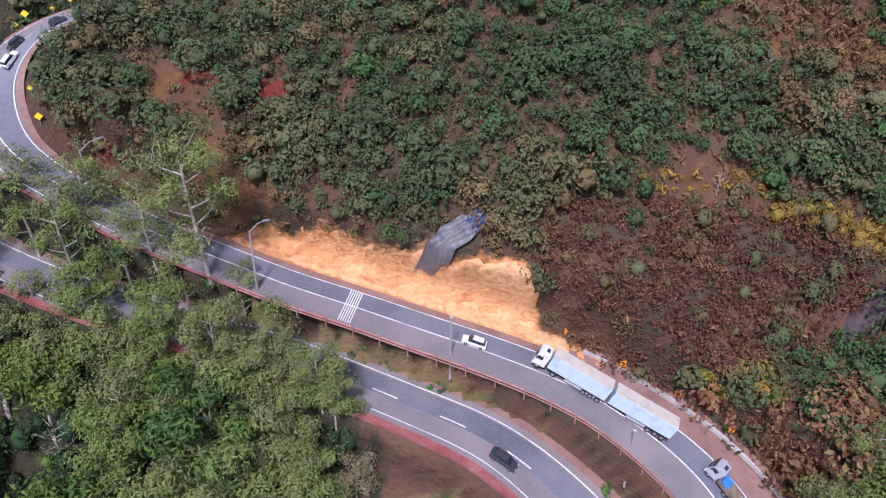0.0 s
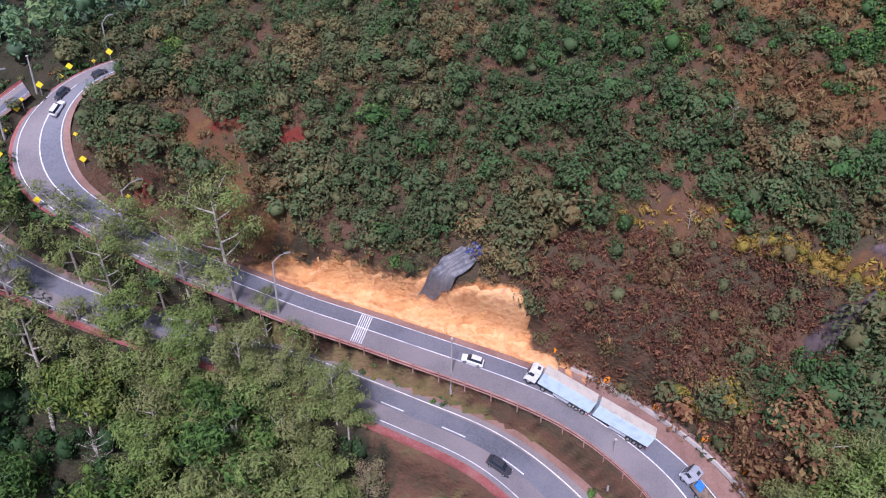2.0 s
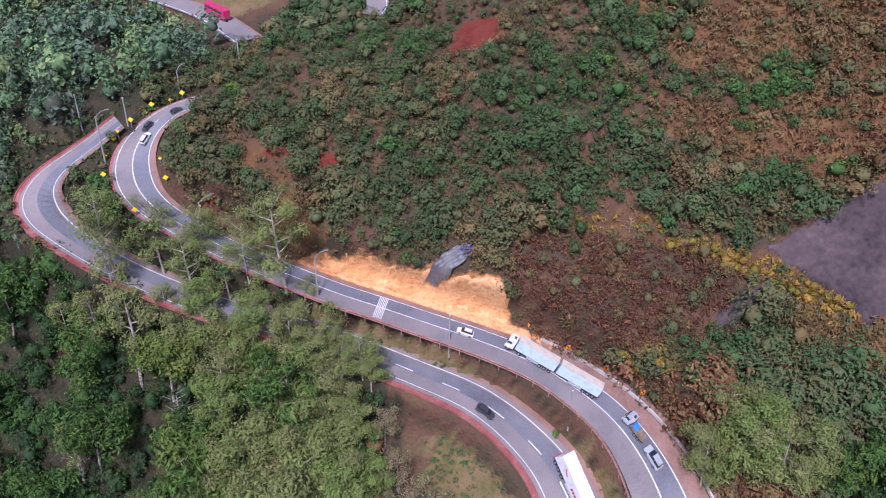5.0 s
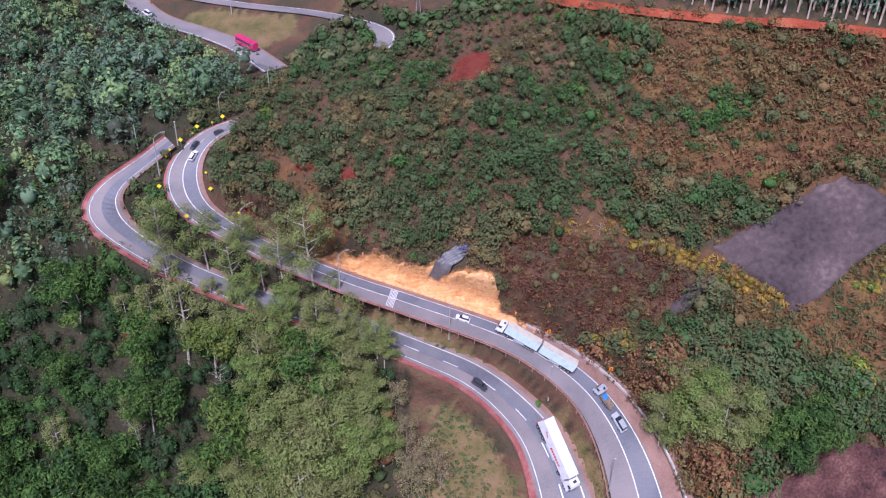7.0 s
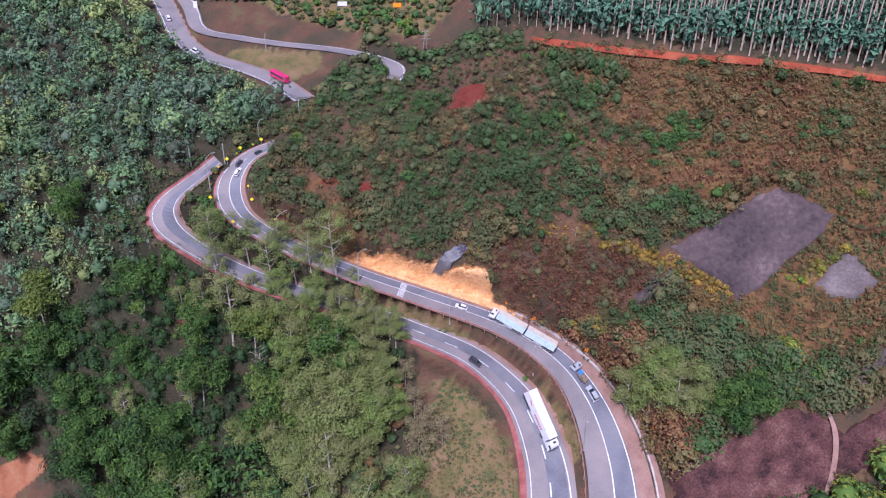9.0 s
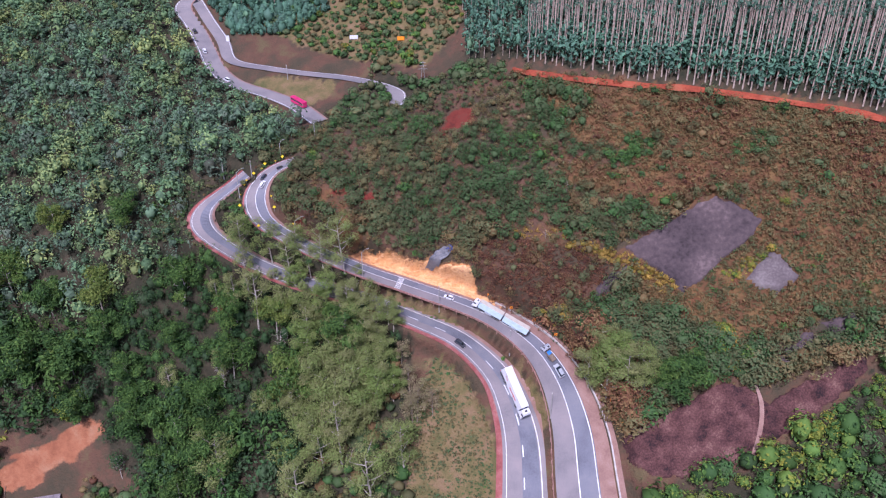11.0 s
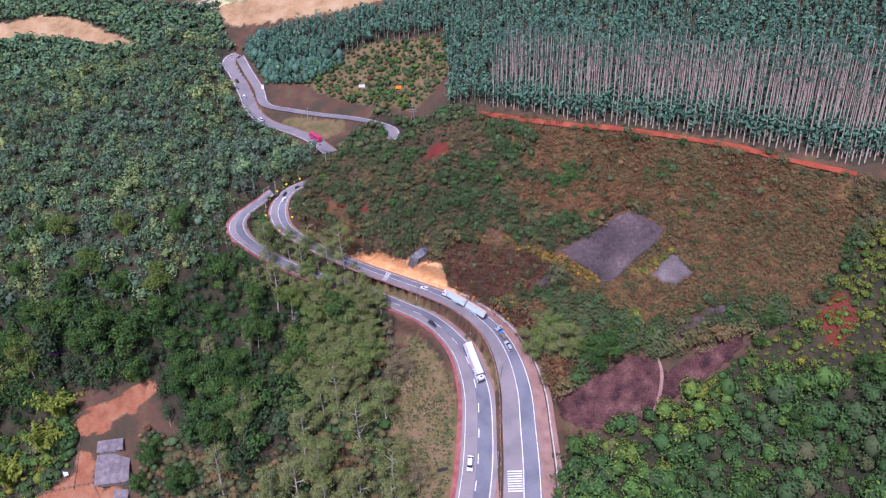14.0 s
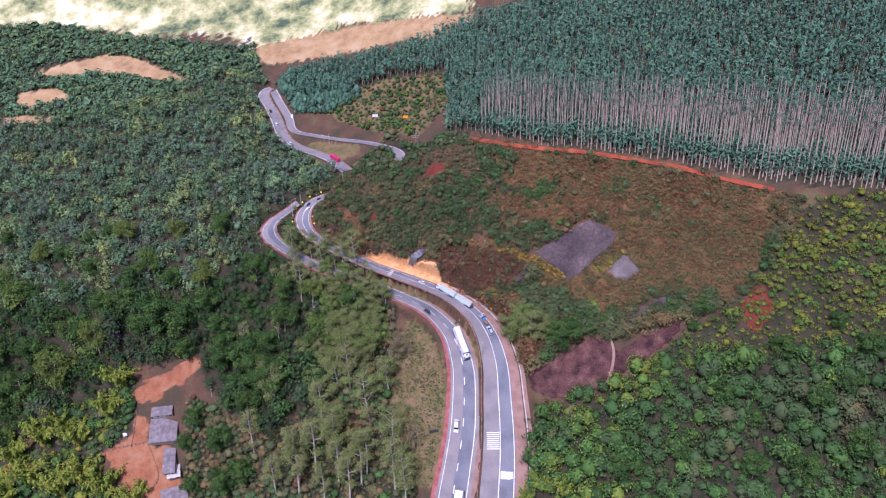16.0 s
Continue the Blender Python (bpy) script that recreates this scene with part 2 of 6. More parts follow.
def ground_w(u, v):
    """The slope with benches, level from side to side, cut for the roads."""
    u, v = np.asarray(u, float).ravel(), np.asarray(v, float).ravel()
    w0 = relief(u, v)
    total, acc, most = np.full_like(w0, 1e-9), np.zeros_like(w0), np.zeros_like(w0)
    for line, half, fade in BENCHES:
        q, tw, sd = line["uv"], np.gradient(line["w"]), line["side"]
        tu, tv = np.gradient(q[:, 0]), np.gradient(q[:, 1])
        su, sv, sw = sd[:, 0], sd[:, 1] * CT, -sd[:, 1] * ST
        for s in range(0, len(u), 6000):
            uu, vv = u[s:s + 6000], v[s:s + 6000]
            du = uu[:, None] - q[None, :, 0]
            dv = (vv[:, None] - q[None, :, 1]) / CT
            k = np.argmin(du * du + dv * dv, 1)
            ou, ov = uu - q[k, 0], vv - q[k, 1]
            det = tu[k] * sv[k] - tv[k] * su[k]
            a = np.clip((ou * sv[k] - ov * su[k]) / det, -8, 8)
            b = (tu[k] * ov - tv[k] * ou) / det
            end = ((k == 0) & (a < -2)) | ((k == len(q) - 1) & (a > 2))
            f = np.where(end, 0, np.clip(1 - (np.abs(b) - np.where(b > 0, half[1], half[0]) * line["size"][k]) / fade, 0, 1))
            f = f * f * (3 - 2 * f)
            level = line["w"][k] + a * tw[k] + b * sw[k] - 0.3
            g = f / (1.002 - f)
            total[s:s + 6000] += g
            acc[s:s + 6000] += g * (level - w0[s:s + 6000])
            most[s:s + 6000] = np.maximum(most[s:s + 6000], f)
    return w0 + most * acc / total


def place(u, v):
    """World place of the ground at one spot."""
    return Vector(to_world(u, v, ground_w([u], [v])[0]).tolist())


def inside(poly, u, v):
    """Which of the spots lie in the outline."""
    u, v = np.asarray(u), np.asarray(v)
    r = np.zeros(u.shape, bool)
    n = len(poly)
    for i in range(n):
        (x0, y0), (x1, y1) = poly[i], poly[(i + 1) % n]
        if y0 != y1:
            r ^= ((y0 > v) != (y1 > v)) & (u < (x1 - x0) * (v - y0) / (y1 - y0) + x0)
    return r


def mesh_of(name, verts, faces, mats, smooth_shade=False, index=None):
    me = bpy.data.meshes.new(name)
    verts = np.asarray(verts, np.float32)
    faces = np.asarray(faces, np.int32)
    k = faces.shape[1]
    me.vertices.add(len(verts))
    me.vertices.foreach_set("co", verts.ravel())
    me.loops.add(faces.size)
    me.loops.foreach_set("vertex_index", faces.ravel())
    me.polygons.add(len(faces))
    me.polygons.foreach_set("loop_start", np.arange(0, faces.size, k, dtype=np.int32))
    me.polygons.foreach_set("use_smooth", np.full(len(faces), smooth_shade))
    for m in mats:
        me.materials.append(m)
    if index is not None:
        me.polygons.foreach_set("material_index", np.asarray(index, np.int32))
    me.update(calc_edges=True)
    return me


def grid_faces(rows, cols):
    a = np.arange(rows * cols).reshape(rows, cols)
    return np.stack([a[:-1, :-1], a[:-1, 1:], a[1:, 1:], a[1:, :-1]], -1).reshape(-1, 4)


# outlines on the slope, in slope coordinates
CUT = [(-26.1, -16.1), (-22.3, -14.0), (-18.9, -14.8), (-12.2, -16.4), (-8.2, -17.8), (-4.2, -19.2), (-1.4, -18.4), (0.6, -20.5), (4.4, -20.9), (8.4, -21.3), (9.6, -23.5), (10.0, -25.6), (12.4, -27.5), (17.9, -31.2), (19.2, -33.3), (13.4, -31.4), (6.9, -28.9), (0.5, -26.4), (-7.6, -23.5), (-15.7, -20.5), (-22.9, -18.2)]
YARD_A = [(-130.8, -68.5), (-122.8, -61.2), (-112.4, -59.7), (-107.6, -55.7), (-100.4, -53.7), (-95.7, -57.0), (-101.5, -61.4), (-107.3, -64.7), (-114.9, -66.3), (-116.9, -70.9), (-124.3, -71.6), (-131.7, -71.3)]
YARD_B = [(-143.6, -92.4), (-129.7, -86.4), (-128.1, -76.9), (-122.0, -78.8), (-121.3, -90.1), (-111.1, -90.4), (-105.1, -104.4), (-102.0, -111.4), (-109.6, -115.9), (-128.4, -115.6), (-133.3, -103.9)]
MEDIAN_GRASS = [(-0.3, -33.4), (6.0, -37.8), (14.4, -44.8), (21.8, -51.5), (26.2, -59.3), (27.9, -63.8), (24.9, -63.5), (22.1, -58.0), (17.0, -51.5), (10.7, -45.5), (2.3, -39.8), (-4.0, -35.5)]
MEDIAN_ALL = [(-25.2, -22.4), (-10.3, -28.0), (-0.4, -32.6), (11.6, -40.4), (22.0, -49.6), (27.9, -59.7), (27.9, -63.8), (24.9, -63.5), (16.9, -52.1), (6.3, -43.3), (-4.1, -36.4), (-11.5, -31.4), (-25.6, -24.8)]
VERGE = [(-3.3, -43.0), (6.0, -50.8), (12.1, -62.9), (14.8, -76.1), (14.3, -93.4), (9.6, -110.4), (0.3, -110.1), (-8.1, -96.9), (-10.7, -79.1), (-8.5, -61.0)]
PATCH_BIG = [(49.8, -20.0), (54.6, -18.2), (61.8, -15.1), (68.5, -11.7), (73.2, -10.7), (78.3, -13.8), (83.3, -18.2), (80.8, -22.3), (73.9, -26.5), (68.3, -31.4), (64.1, -33.6), (60.8, -30.3), (57.7, -26.3), (52.8, -22.6)]
PATCH_SMALL = [(45.3, -31.6), (40.6, -32.4), (44.7, -27.0), (50.1, -24.8), (52.4, -26.7), (48.9, -29.7)]
PATCH_STRIP = [(80.2, -56.1), (90.1, -48.0), (96.6, -44.4), (103.4, -43.3), (106.0, -45.7), (102.8, -47.5), (94.2, -50.2), (85.5, -55.6)]
SHALE = [(46.9, -68.8), (52.5, -65.6), (62.6, -61.4), (71.6, -56.9), (77.9, -59.2), (82.0, -63.3), (89.6, -59.3), (97.1, -56.7), (104.5, -53.7), (105.4, -56.3), (101.0, -61.3), (93.4, -66.0), (82.6, -72.6), (73.9, -77.3), (63.0, -79.7), (53.2, -79.1), (48.3, -74.9)]
DRY_TOP = [(24.5, 37.5), (64.1, 19.4), (115.8, 0.3), (142.5, -9.0), (141.6, -20.9), (134.6, -35.2), (105.9, -24.2), (101.9, -17.4), (81.0, -3.1), (40.2, 9.8)]
FIELD_A = [(-229.2, 124.5), (-209.1, 131.5), (-188.5, 136.7), (-179.9, 136.5), (-160.5, 128.1), (-127.2, 106.5), (-141.9, 107.6), (-163.8, 116.0), (-191.9, 120.1), (-215.6, 119.7)]
FIELD_B = [(-232.3, 108.8), (-209.3, 111.1), (-196.8, 101.9), (-201.9, 98.9), (-218.8, 98.8), (-217.3, 94.3), (-228.6, 97.6)]
FIELD_C = [(-235.9, 89.7), (-219.4, 90.3), (-196.0, 86.0), (-207.2, 84.2), (-223.5, 82.6), (-233.4, 82.3)]
FAR_GRASS = [(-61.8, 50.5), (-52.6, 55.0), (-29.1, 49.6), (-32.6, 42.3), (-39.2, 39.1), (-51.7, 48.0), (-58.8, 49.1)]
FAR_HILL = [(-56.9, 84.0), (-42.8, 93.6), (-18.5, 99.3), (11.8, 93.1), (12.2, 67.0), (-1.3, 51.5), (-24.6, 60.2), (-43.2, 70.8)]
# distant hills whose ground colour carries haze and sunlight
HAZY_HILLS = [(-352.9, 172.1), (-262.7, 167.6), (-227.2, 166.6), (-201.2, 161.8), (-163.6, 151.8), (-143.1, 152.2), (-119.4, 152.8), (-103.4, 139.6), (-76.8, 139.4), (-44.7, 150.6), (-4.8, 144.5), (23.5, 135.7), (26.8, 174.0), (-369.0, 219.4)]
PASTURE = [(-104.8, 130.1), (-93.2, 138.6), (-64.3, 145.4), (-37.8, 147.9), (-4.8, 143.6), (23.5, 134.8), (29.4, 126.3), (14.4, 122.3), (-10.5, 127.5), (-42.5, 125.8), (-74.2, 121.6), (-90.3, 121.8)]
DRY_ZONE = [(50.2, -23.4), (62.8, -22.5), (81.8, -11.3), (89.3, -10.3), (114.8, -15.3), (136.1, -26.8), (133.2, -39.3), (123.3, -50.3), (105.1, -43.4), (94.6, -42.4), (85.8, -49.1), (75.1, -48.9), (64.5, -40.8), (53.4, -32.5)]
SPUR = [(78.2, -32.4), (81.8, -29.1), (85.4, -26.3), (88.5, -29.7), (91.9, -33.3), (86.1, -36.4), (81.1, -34.3)]
SCARS = [
    [(4.9, 27.4), (9.0, 29.3), (13.0, 27.0), (11.6, 21.8), (8.1, 20.5), (3.5, 19.8), (-0.1, 15.3), (-1.6, 16.8), (2.4, 21.5)],
    [(-21.4, -0.3), (-15.9, 0.7), (-13.2, -0.5), (-16.0, -3.0), (-20.4, -4.4)],
    [(-31.7, 1.2), (-24.6, 2.2), (-23.6, -0.3), (-29.0, -1.3), (-31.7, -0.6)],
    [(-40.0, -5.2), (-37.3, -5.0), (-35.7, -6.6), (-36.9, -7.9), (-39.4, -7.7)],
    [(123.9, -41.8), (132.2, -39.3), (135.1, -41.6), (129.8, -45.5), (124.7, -45.0)],
    [(127.4, -49.5), (136.1, -41.7), (139.4, -50.5), (133.6, -60.6), (128.8, -58.1)],
    [(-63.0, -26.5), (-59.3, -23.2), (-58.5, -25.0), (-60.6, -27.8), (-63.0, -30.0)],
]
# growth on the cut hillside, by kind
DRY_BANK = [(19.5, -34.5), (28.9, -36.3), (37.0, -36.9), (44.7, -42.1), (48.4, -51.5), (51.6, -62.9), (48.9, -68.2), (43.4, -56.7), (37.5, -47.2), (28.7, -39.1)]
LEAFY = [(-0.1, 6.4), (6.9, 15.4), (18.0, 15.2), (27.5, 12.3), (27.8, 4.0), (38.1, -2.0), (38.7, -9.4), (30.0, -13.4), (16.8, -13.8), (7.3, -9.8), (0.4, -3.3)]
LUSH = [(45.3, 0.9), (50.1, 8.3), (56.9, 10.3), (59.9, 6.4), (54.8, -1.1), (48.6, -2.0)]
LUSH_SMALL = [(78.2, 0.4), (80.8, 4.7), (87.5, 3.2), (86.2, -2.9), (79.5, -2.4)]
THICKET = [(-22.4, -2.4), (-10.3, -1.5), (1.5, -5.9), (10.8, -12.3), (8.2, -16.8), (-6.1, -14.9), (-17.9, -13.1), (-22.5, -8.4)]
CREST_WOOD = [(25.9, 25.9), (29.9, 32.8), (35.9, 29.7), (44.0, 21.5), (42.8, 15.0), (33.1, 13.7), (28.0, 16.6)]
BURNT = [(9.4, -16.9), (20.3, -15.7), (35.8, -17.3), (47.0, -24.1), (46.6, -33.1), (36.1, -33.4), (24.2, -34.8), (14.9, -30.8), (10.4, -23.8)]
GOLD_A = [(16.8, -13.2), (25.3, -12.1), (36.0, -13.8), (35.3, -16.7), (20.3, -15.7)]
GOLD_B = [(35.9, -16.7), (42.8, -17.9), (50.1, -21.5), (59.0, -26.7), (63.3, -33.5), (59.7, -33.5), (52.5, -27.0), (43.7, -22.0)]
DUST = [(-36.7, 3.4), (-29.5, 2.4), (-23.6, -3.6), (-20.8, -10.8), (-20.6, -16.3), (-26.3, -15.0), (-27.8, -8.2), (-33.0, -2.1)]
REDGRASS = [(27.1, 1.7), (44.2, -3.7), (58.7, -12.6), (72.9, -9.4), (86.4, -11.2), (102.7, -16.6), (117.1, -27.2), (129.7, -34.4), (132.1, -6.7), (107.6, 4.8), (78.0, 15.7), (54.4, 23.2), (60.2, 11.6), (52.9, 0.5), (37.9, 6.3)]
HILL = [(-46.8, 20.5), (-39.7, 25.7), (-24.3, 30.1), (-6.4, 40.9), (15.3, 43.2), (25.8, 37.7), (64.2, 20.2), (115.9, 1.0), (143.5, -9.1), (154.3, -12.0), (144.1, -27.6), (131.8, -45.6), (112.9, -52.7), (83.3, -58.6), (59.0, -69.5), (49.9, -75.5), (44.9, -62.6), (37.1, -45.1), (25.2, -33.0), (13.1, -26.3), (-9.4, -19.3), (-24.2, -15.3), (-37.0, -7.1), (-48.0, -1.0), (-51.2, 7.5)]
FOREST = [(-232.5, 79.4), (-215.8, 89.9), (-190.2, 83.6), (-156.2, 89.2), (-131.2, 103.4), (-112.5, 119.5), (-87.4, 102.4), (-86.2, 84.3), (-74.4, 58.1), (-49.8, 37.2), (-37.0, 25.4), (-42.7, 20.1), (-52.1, 13.1), (-69.4, 1.1), (-75.5, -5.8), (-67.1, -14.1), (-53.3, -20.9), (-33.2, -28.7), (-18.3, -34.0), (-11.2, -39.0), (-23.6, -50.6), (-43.3, -72.6), (-63.3, -87.6), (-79.4, -80.0), (-93.2, -67.7), (-98.9, -55.7), (-113.0, -45.4), (-107.1, -55.3), (-132.0, -56.4), (-145.3, -67.9), (-166.9, -81.6), (-194.6, -90.6), (-222.1, -64.5), (-262.1, 55.3)]
NEAR_LEFT = [(-70.2, -15.6), (-54.1, -10.6), (-16.8, -26.6), (-10.7, -36.9), (-8.7, -44.6), (-26.7, -60.9), (-96.6, -56.1), (-95.3, -25.5)]
GREEN_BANK = [(156.2, -12.3), (180.7, -13.9), (207.1, -18.0), (192.5, -124.1), (46.8, -119.6), (43.8, -102.9), (50.8, -87.4), (69.6, -79.1), (84.7, -74.3), (102.0, -62.4), (114.7, -56.0), (131.8, -45.6), (145.1, -27.7)]
NEAR_WOOD = [(-103.9, -69.5), (-79.4, -81.1), (-63.3, -88.8), (-43.2, -74.9), (-23.5, -52.9), (-11.2, -42.1), (-8.5, -61.0), (-10.7, -79.1), (-8.1, -96.9), (0.3, -110.1), (1.5, -118.7), (-99.0, -116.1), (-102.5, -102.2)]
VILLAGE = [(-234.0, -64.1), (-194.6, -90.6), (-166.9, -81.6), (-145.3, -67.9), (-132.0, -56.4), (-128.5, -68.5), (-131.7, -85.1), (-145.0, -91.9), (-136.5, -115.5), (-226.3, -114.3)]
MID_WOOD = [(-34.7, 31.3), (-27.9, 37.4), (-21.8, 45.9), (-15.8, 57.2), (-1.0, 42.6), (12.5, 48.3), (24.5, 39.3), (4.6, 38.5), (-10.9, 28.6), (-24.1, 27.8), (-36.6, 22.7)]
FAR_WOOD = [(-313.4, 161.6), (-261.9, 165.2), (-219.7, 164.8), (-170.1, 150.1), (-140.9, 143.3), (-99.5, 136.5), (-87.5, 104.0), (-112.0, 116.9), (-126.8, 104.6), (-131.2, 103.4), (-155.5, 86.9), (-189.8, 82.3), (-215.8, 89.9), (-232.5, 79.4), (-279.6, 78.4)]
STAND_FRONT = [(28.4, 40.1), (52.7, 27.4), (86.4, 15.1), (118.3, 4.1), (144.9, -4.8), (180.9, -12.4), (207.4, -15.9), (210.3, 1.9), (183.0, 3.7), (150.7, 12.0), (109.2, 22.9), (65.0, 37.1), (33.7, 53.2)]
STAND_BACK = [(12.5, 48.3), (28.4, 42.1), (33.8, 55.1), (65.1, 38.6), (109.4, 25.0), (150.8, 13.2), (183.3, 5.3), (231.2, 1.6), (252.3, 88.2), (143.9, 108.5), (71.3, 119.8), (29.4, 124.0), (-16.4, 118.1), (-60.5, 113.5), (-81.0, 101.7), (-57.5, 88.6), (-18.6, 100.2), (11.8, 93.9), (12.2, 69.2)]
BEND_SIDE = [(-80.8, 2.0), (-69.2, 5.2), (-55.3, 11.4), (-43.0, 15.9), (-38.3, 13.8), (-42.6, 11.0), (-53.2, 4.2), (-52.6, -3.4), (-40.0, -12.3), (-18.8, -24.0), (-10.3, -28.1), (-16.9, -30.7), (-42.6, -22.2), (-69.3, -11.1), (-80.3, -8.2)]
TRACK = [(24.5, 38.9), (28.3, 36.0), (40.7, 29.5), (55.0, 24.1), (68.8, 19.7), (82.0, 14.5), (94.8, 9.4), (107.5, 5.2), (118.0, 0.8), (130.5, -3.3), (142.6, -7.4)]

gu = np.concatenate([np.arange(-330, -90, 2.6), np.arange(-90, 110, 1.25), np.arange(110, 275, 2.6)])
gv = np.concatenate([np.arange(-150, -80, 2.2), np.arange(-80, 40, 1.25), np.arange(40, 205, 2.6)])
GU, GV = np.meshgrid(gu, gv)
gw = ground_w(GU, GV)
rough = np.array([noise.noise((a * 0.11, b * 0.11, 3.0)) * 0.8 + noise.noise((a * 0.33, b * 0.33, 7.0)) * 0.35
                  for a, b in zip(GU.ravel(), GV.ravel())])


def near_road(u, v, extra=0.0):
    """Whether a spot lies on one of the roads, by its half width."""
    u, v = np.asarray(u, float).ravel(), np.asarray(v, float).ravel()
    r = np.zeros(len(u), bool)
    for line, half, _ in BENCHES:
        for s in range(0, len(u), 6000):
            du = u[s:s + 6000, None] - line["uv"][None, :, 0]
            dv = (v[s:s + 6000, None] - line["uv"][None, :, 1]) / CT
            r[s:s + 6000] |= ((du * du + dv * dv) < (half[0] * line["size"][None, :] + extra) ** 2).any(1)
    return r


on_road = near_road(GU, GV, 1.5)
gw = gw + np.where(on_road, 0, rough)
verts = to_world(GU.ravel(), GV.ravel(), gw)


def soft_mask(polys, spread=1.6):
    """Share of each ground spot that an outline covers, with a ragged edge."""
    m = np.zeros(GU.size)
    rng = np.random.default_rng(5)
    for poly in polys:
        for _ in range(5):
            ju, jv = rng.normal(0, spread, GU.size), rng.normal(0, spread, GU.size)
            m += inside(poly, GU.ravel() + ju, GV.ravel() + jv) / 5
    return np.clip(m, 0, 1)


def ground_material():
    """Earth, litter and dry grass, mixed by noise and by named outlines; the far hills are paled by haze."""
    m = bpy.data.materials.new("hillside_ground")
    m.use_nodes = True
    n, l = m.node_tree.nodes, m.node_tree.links
    b = n["Principled BSDF"]
    tc = n.new("ShaderNodeTexCoord")

    def ramp_noise(scale, stops, detail=8.0):
        t = n.new("ShaderNodeTexNoise")
        t.inputs["Scale"].default_value, t.inputs["Detail"].default_value, t.inputs["Roughness"].default_value = scale, detail, 0.68
        l.new(tc.outputs["Object"], t.inputs["Vector"])
        r = n.new("ShaderNodeValToRGB")
        for i, (p, c) in enumerate(stops):
            e = r.color_ramp.elements[i] if i < 2 else r.color_ramp.elements.new(p)
            e.position, e.color = p, (*c, 1)
        l.new(t.outputs[0], r.inputs[0])
        return r.outputs[0], t.outputs[0]
    col, _ = ramp_noise(0.09, [(0.34, (0.05, 0.045, 0.028)), (0.46, (0.072, 0.052, 0.032)), (0.56, (0.105, 0.056, 0.036)), (0.66, (0.11, 0.084, 0.042))])
    # wood: leaf litter, coloured extra dark to deepen the shadows between trees
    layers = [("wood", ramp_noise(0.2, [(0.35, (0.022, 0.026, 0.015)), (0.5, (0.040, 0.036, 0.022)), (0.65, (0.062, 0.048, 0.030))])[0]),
              ("soil", ramp_noise(0.2, [(0.32, (0.36, 0.15, 0.055)), (0.45, (0.52, 0.26, 0.10)), (0.55, (0.60, 0.33, 0.14)), (0.68, (0.45, 0.19, 0.09))])[0]),
              ("yard", ramp_noise(0.15, [(0.35, (0.20, 0.075, 0.038)), (0.5, (0.28, 0.115, 0.058)), (0.65, (0.31, 0.16, 0.09))])[0]),
              ("grass", ramp_noise(0.2, [(0.35, (0.085, 0.085, 0.032)), (0.5, (0.145, 0.110, 0.048)), (0.65, (0.19, 0.125, 0.07))])[0]),
              ("red", ramp_noise(0.3, [(0.35, (0.085, 0.022, 0.016)), (0.5, (0.155, 0.032, 0.021)), (0.65, (0.12, 0.044, 0.030))])[0]),
              # far hills: sunlight and haze put into the pale colours
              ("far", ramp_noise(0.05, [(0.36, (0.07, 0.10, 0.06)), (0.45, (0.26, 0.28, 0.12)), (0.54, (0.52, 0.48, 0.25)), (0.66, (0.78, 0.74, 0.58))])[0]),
              ("dry", ramp_noise(0.16, [(0.34, (0.062, 0.042, 0.020)), (0.48, (0.118, 0.058, 0.028)), (0.58, (0.150, 0.090, 0.036)), (0.7, (0.125, 0.048, 0.025))])[0]),
              ("field", ramp_noise(0.12, [(0.34, (0.24, 0.15, 0.075)), (0.5, (0.36, 0.23, 0.11)), (0.66, (0.42, 0.30, 0.17))])[0])]
    _, edge = ramp_noise(0.9, [(0.4, (0, 0, 0)), (0.6, (1, 1, 1))])
    for name, out in layers:
        a = n.new("ShaderNodeAttribute")
        a.attribute_name = name
        s1 = n.new("ShaderNodeMath")
        s1.operation = "ADD"
        l.new(a.outputs["Fac"], s1.inputs[0])
        l.new(edge, s1.inputs[1])
        mr = n.new("ShaderNodeMapRange")
        mr.inputs["From Min"].default_value, mr.inputs["From Max"].default_value = 0.8, 1.15
        l.new(s1.outputs[0], mr.inputs[0])
        mx = n.new("ShaderNodeMixRGB")
        l.new(mr.outputs[0], mx.inputs[0])
        l.new(col, mx.inputs[1])
        l.new(out, mx.inputs[2])
        col = mx.outputs[0]
    l.new(col, b.inputs["Base Color"])
    b.inputs["Roughness"].default_value = 0.95
    b.inputs["Specular IOR Level"].default_value = 0.15
    t = n.new("ShaderNodeTexNoise")
    t.inputs["Scale"].default_value, t.inputs["Detail"].default_value = 1.6, 8.0
    l.new(tc.outputs["Object"], t.inputs["Vector"])
    bp = n.new("ShaderNodeBump")
    bp.inputs["Strength"].default_value, bp.inputs["Distance"].default_value = 0.8, 0.5
    l.new(t.outputs[0], bp.inputs["Height"])
    l.new(bp.outputs[0], b.inputs["Normal"])
    return m


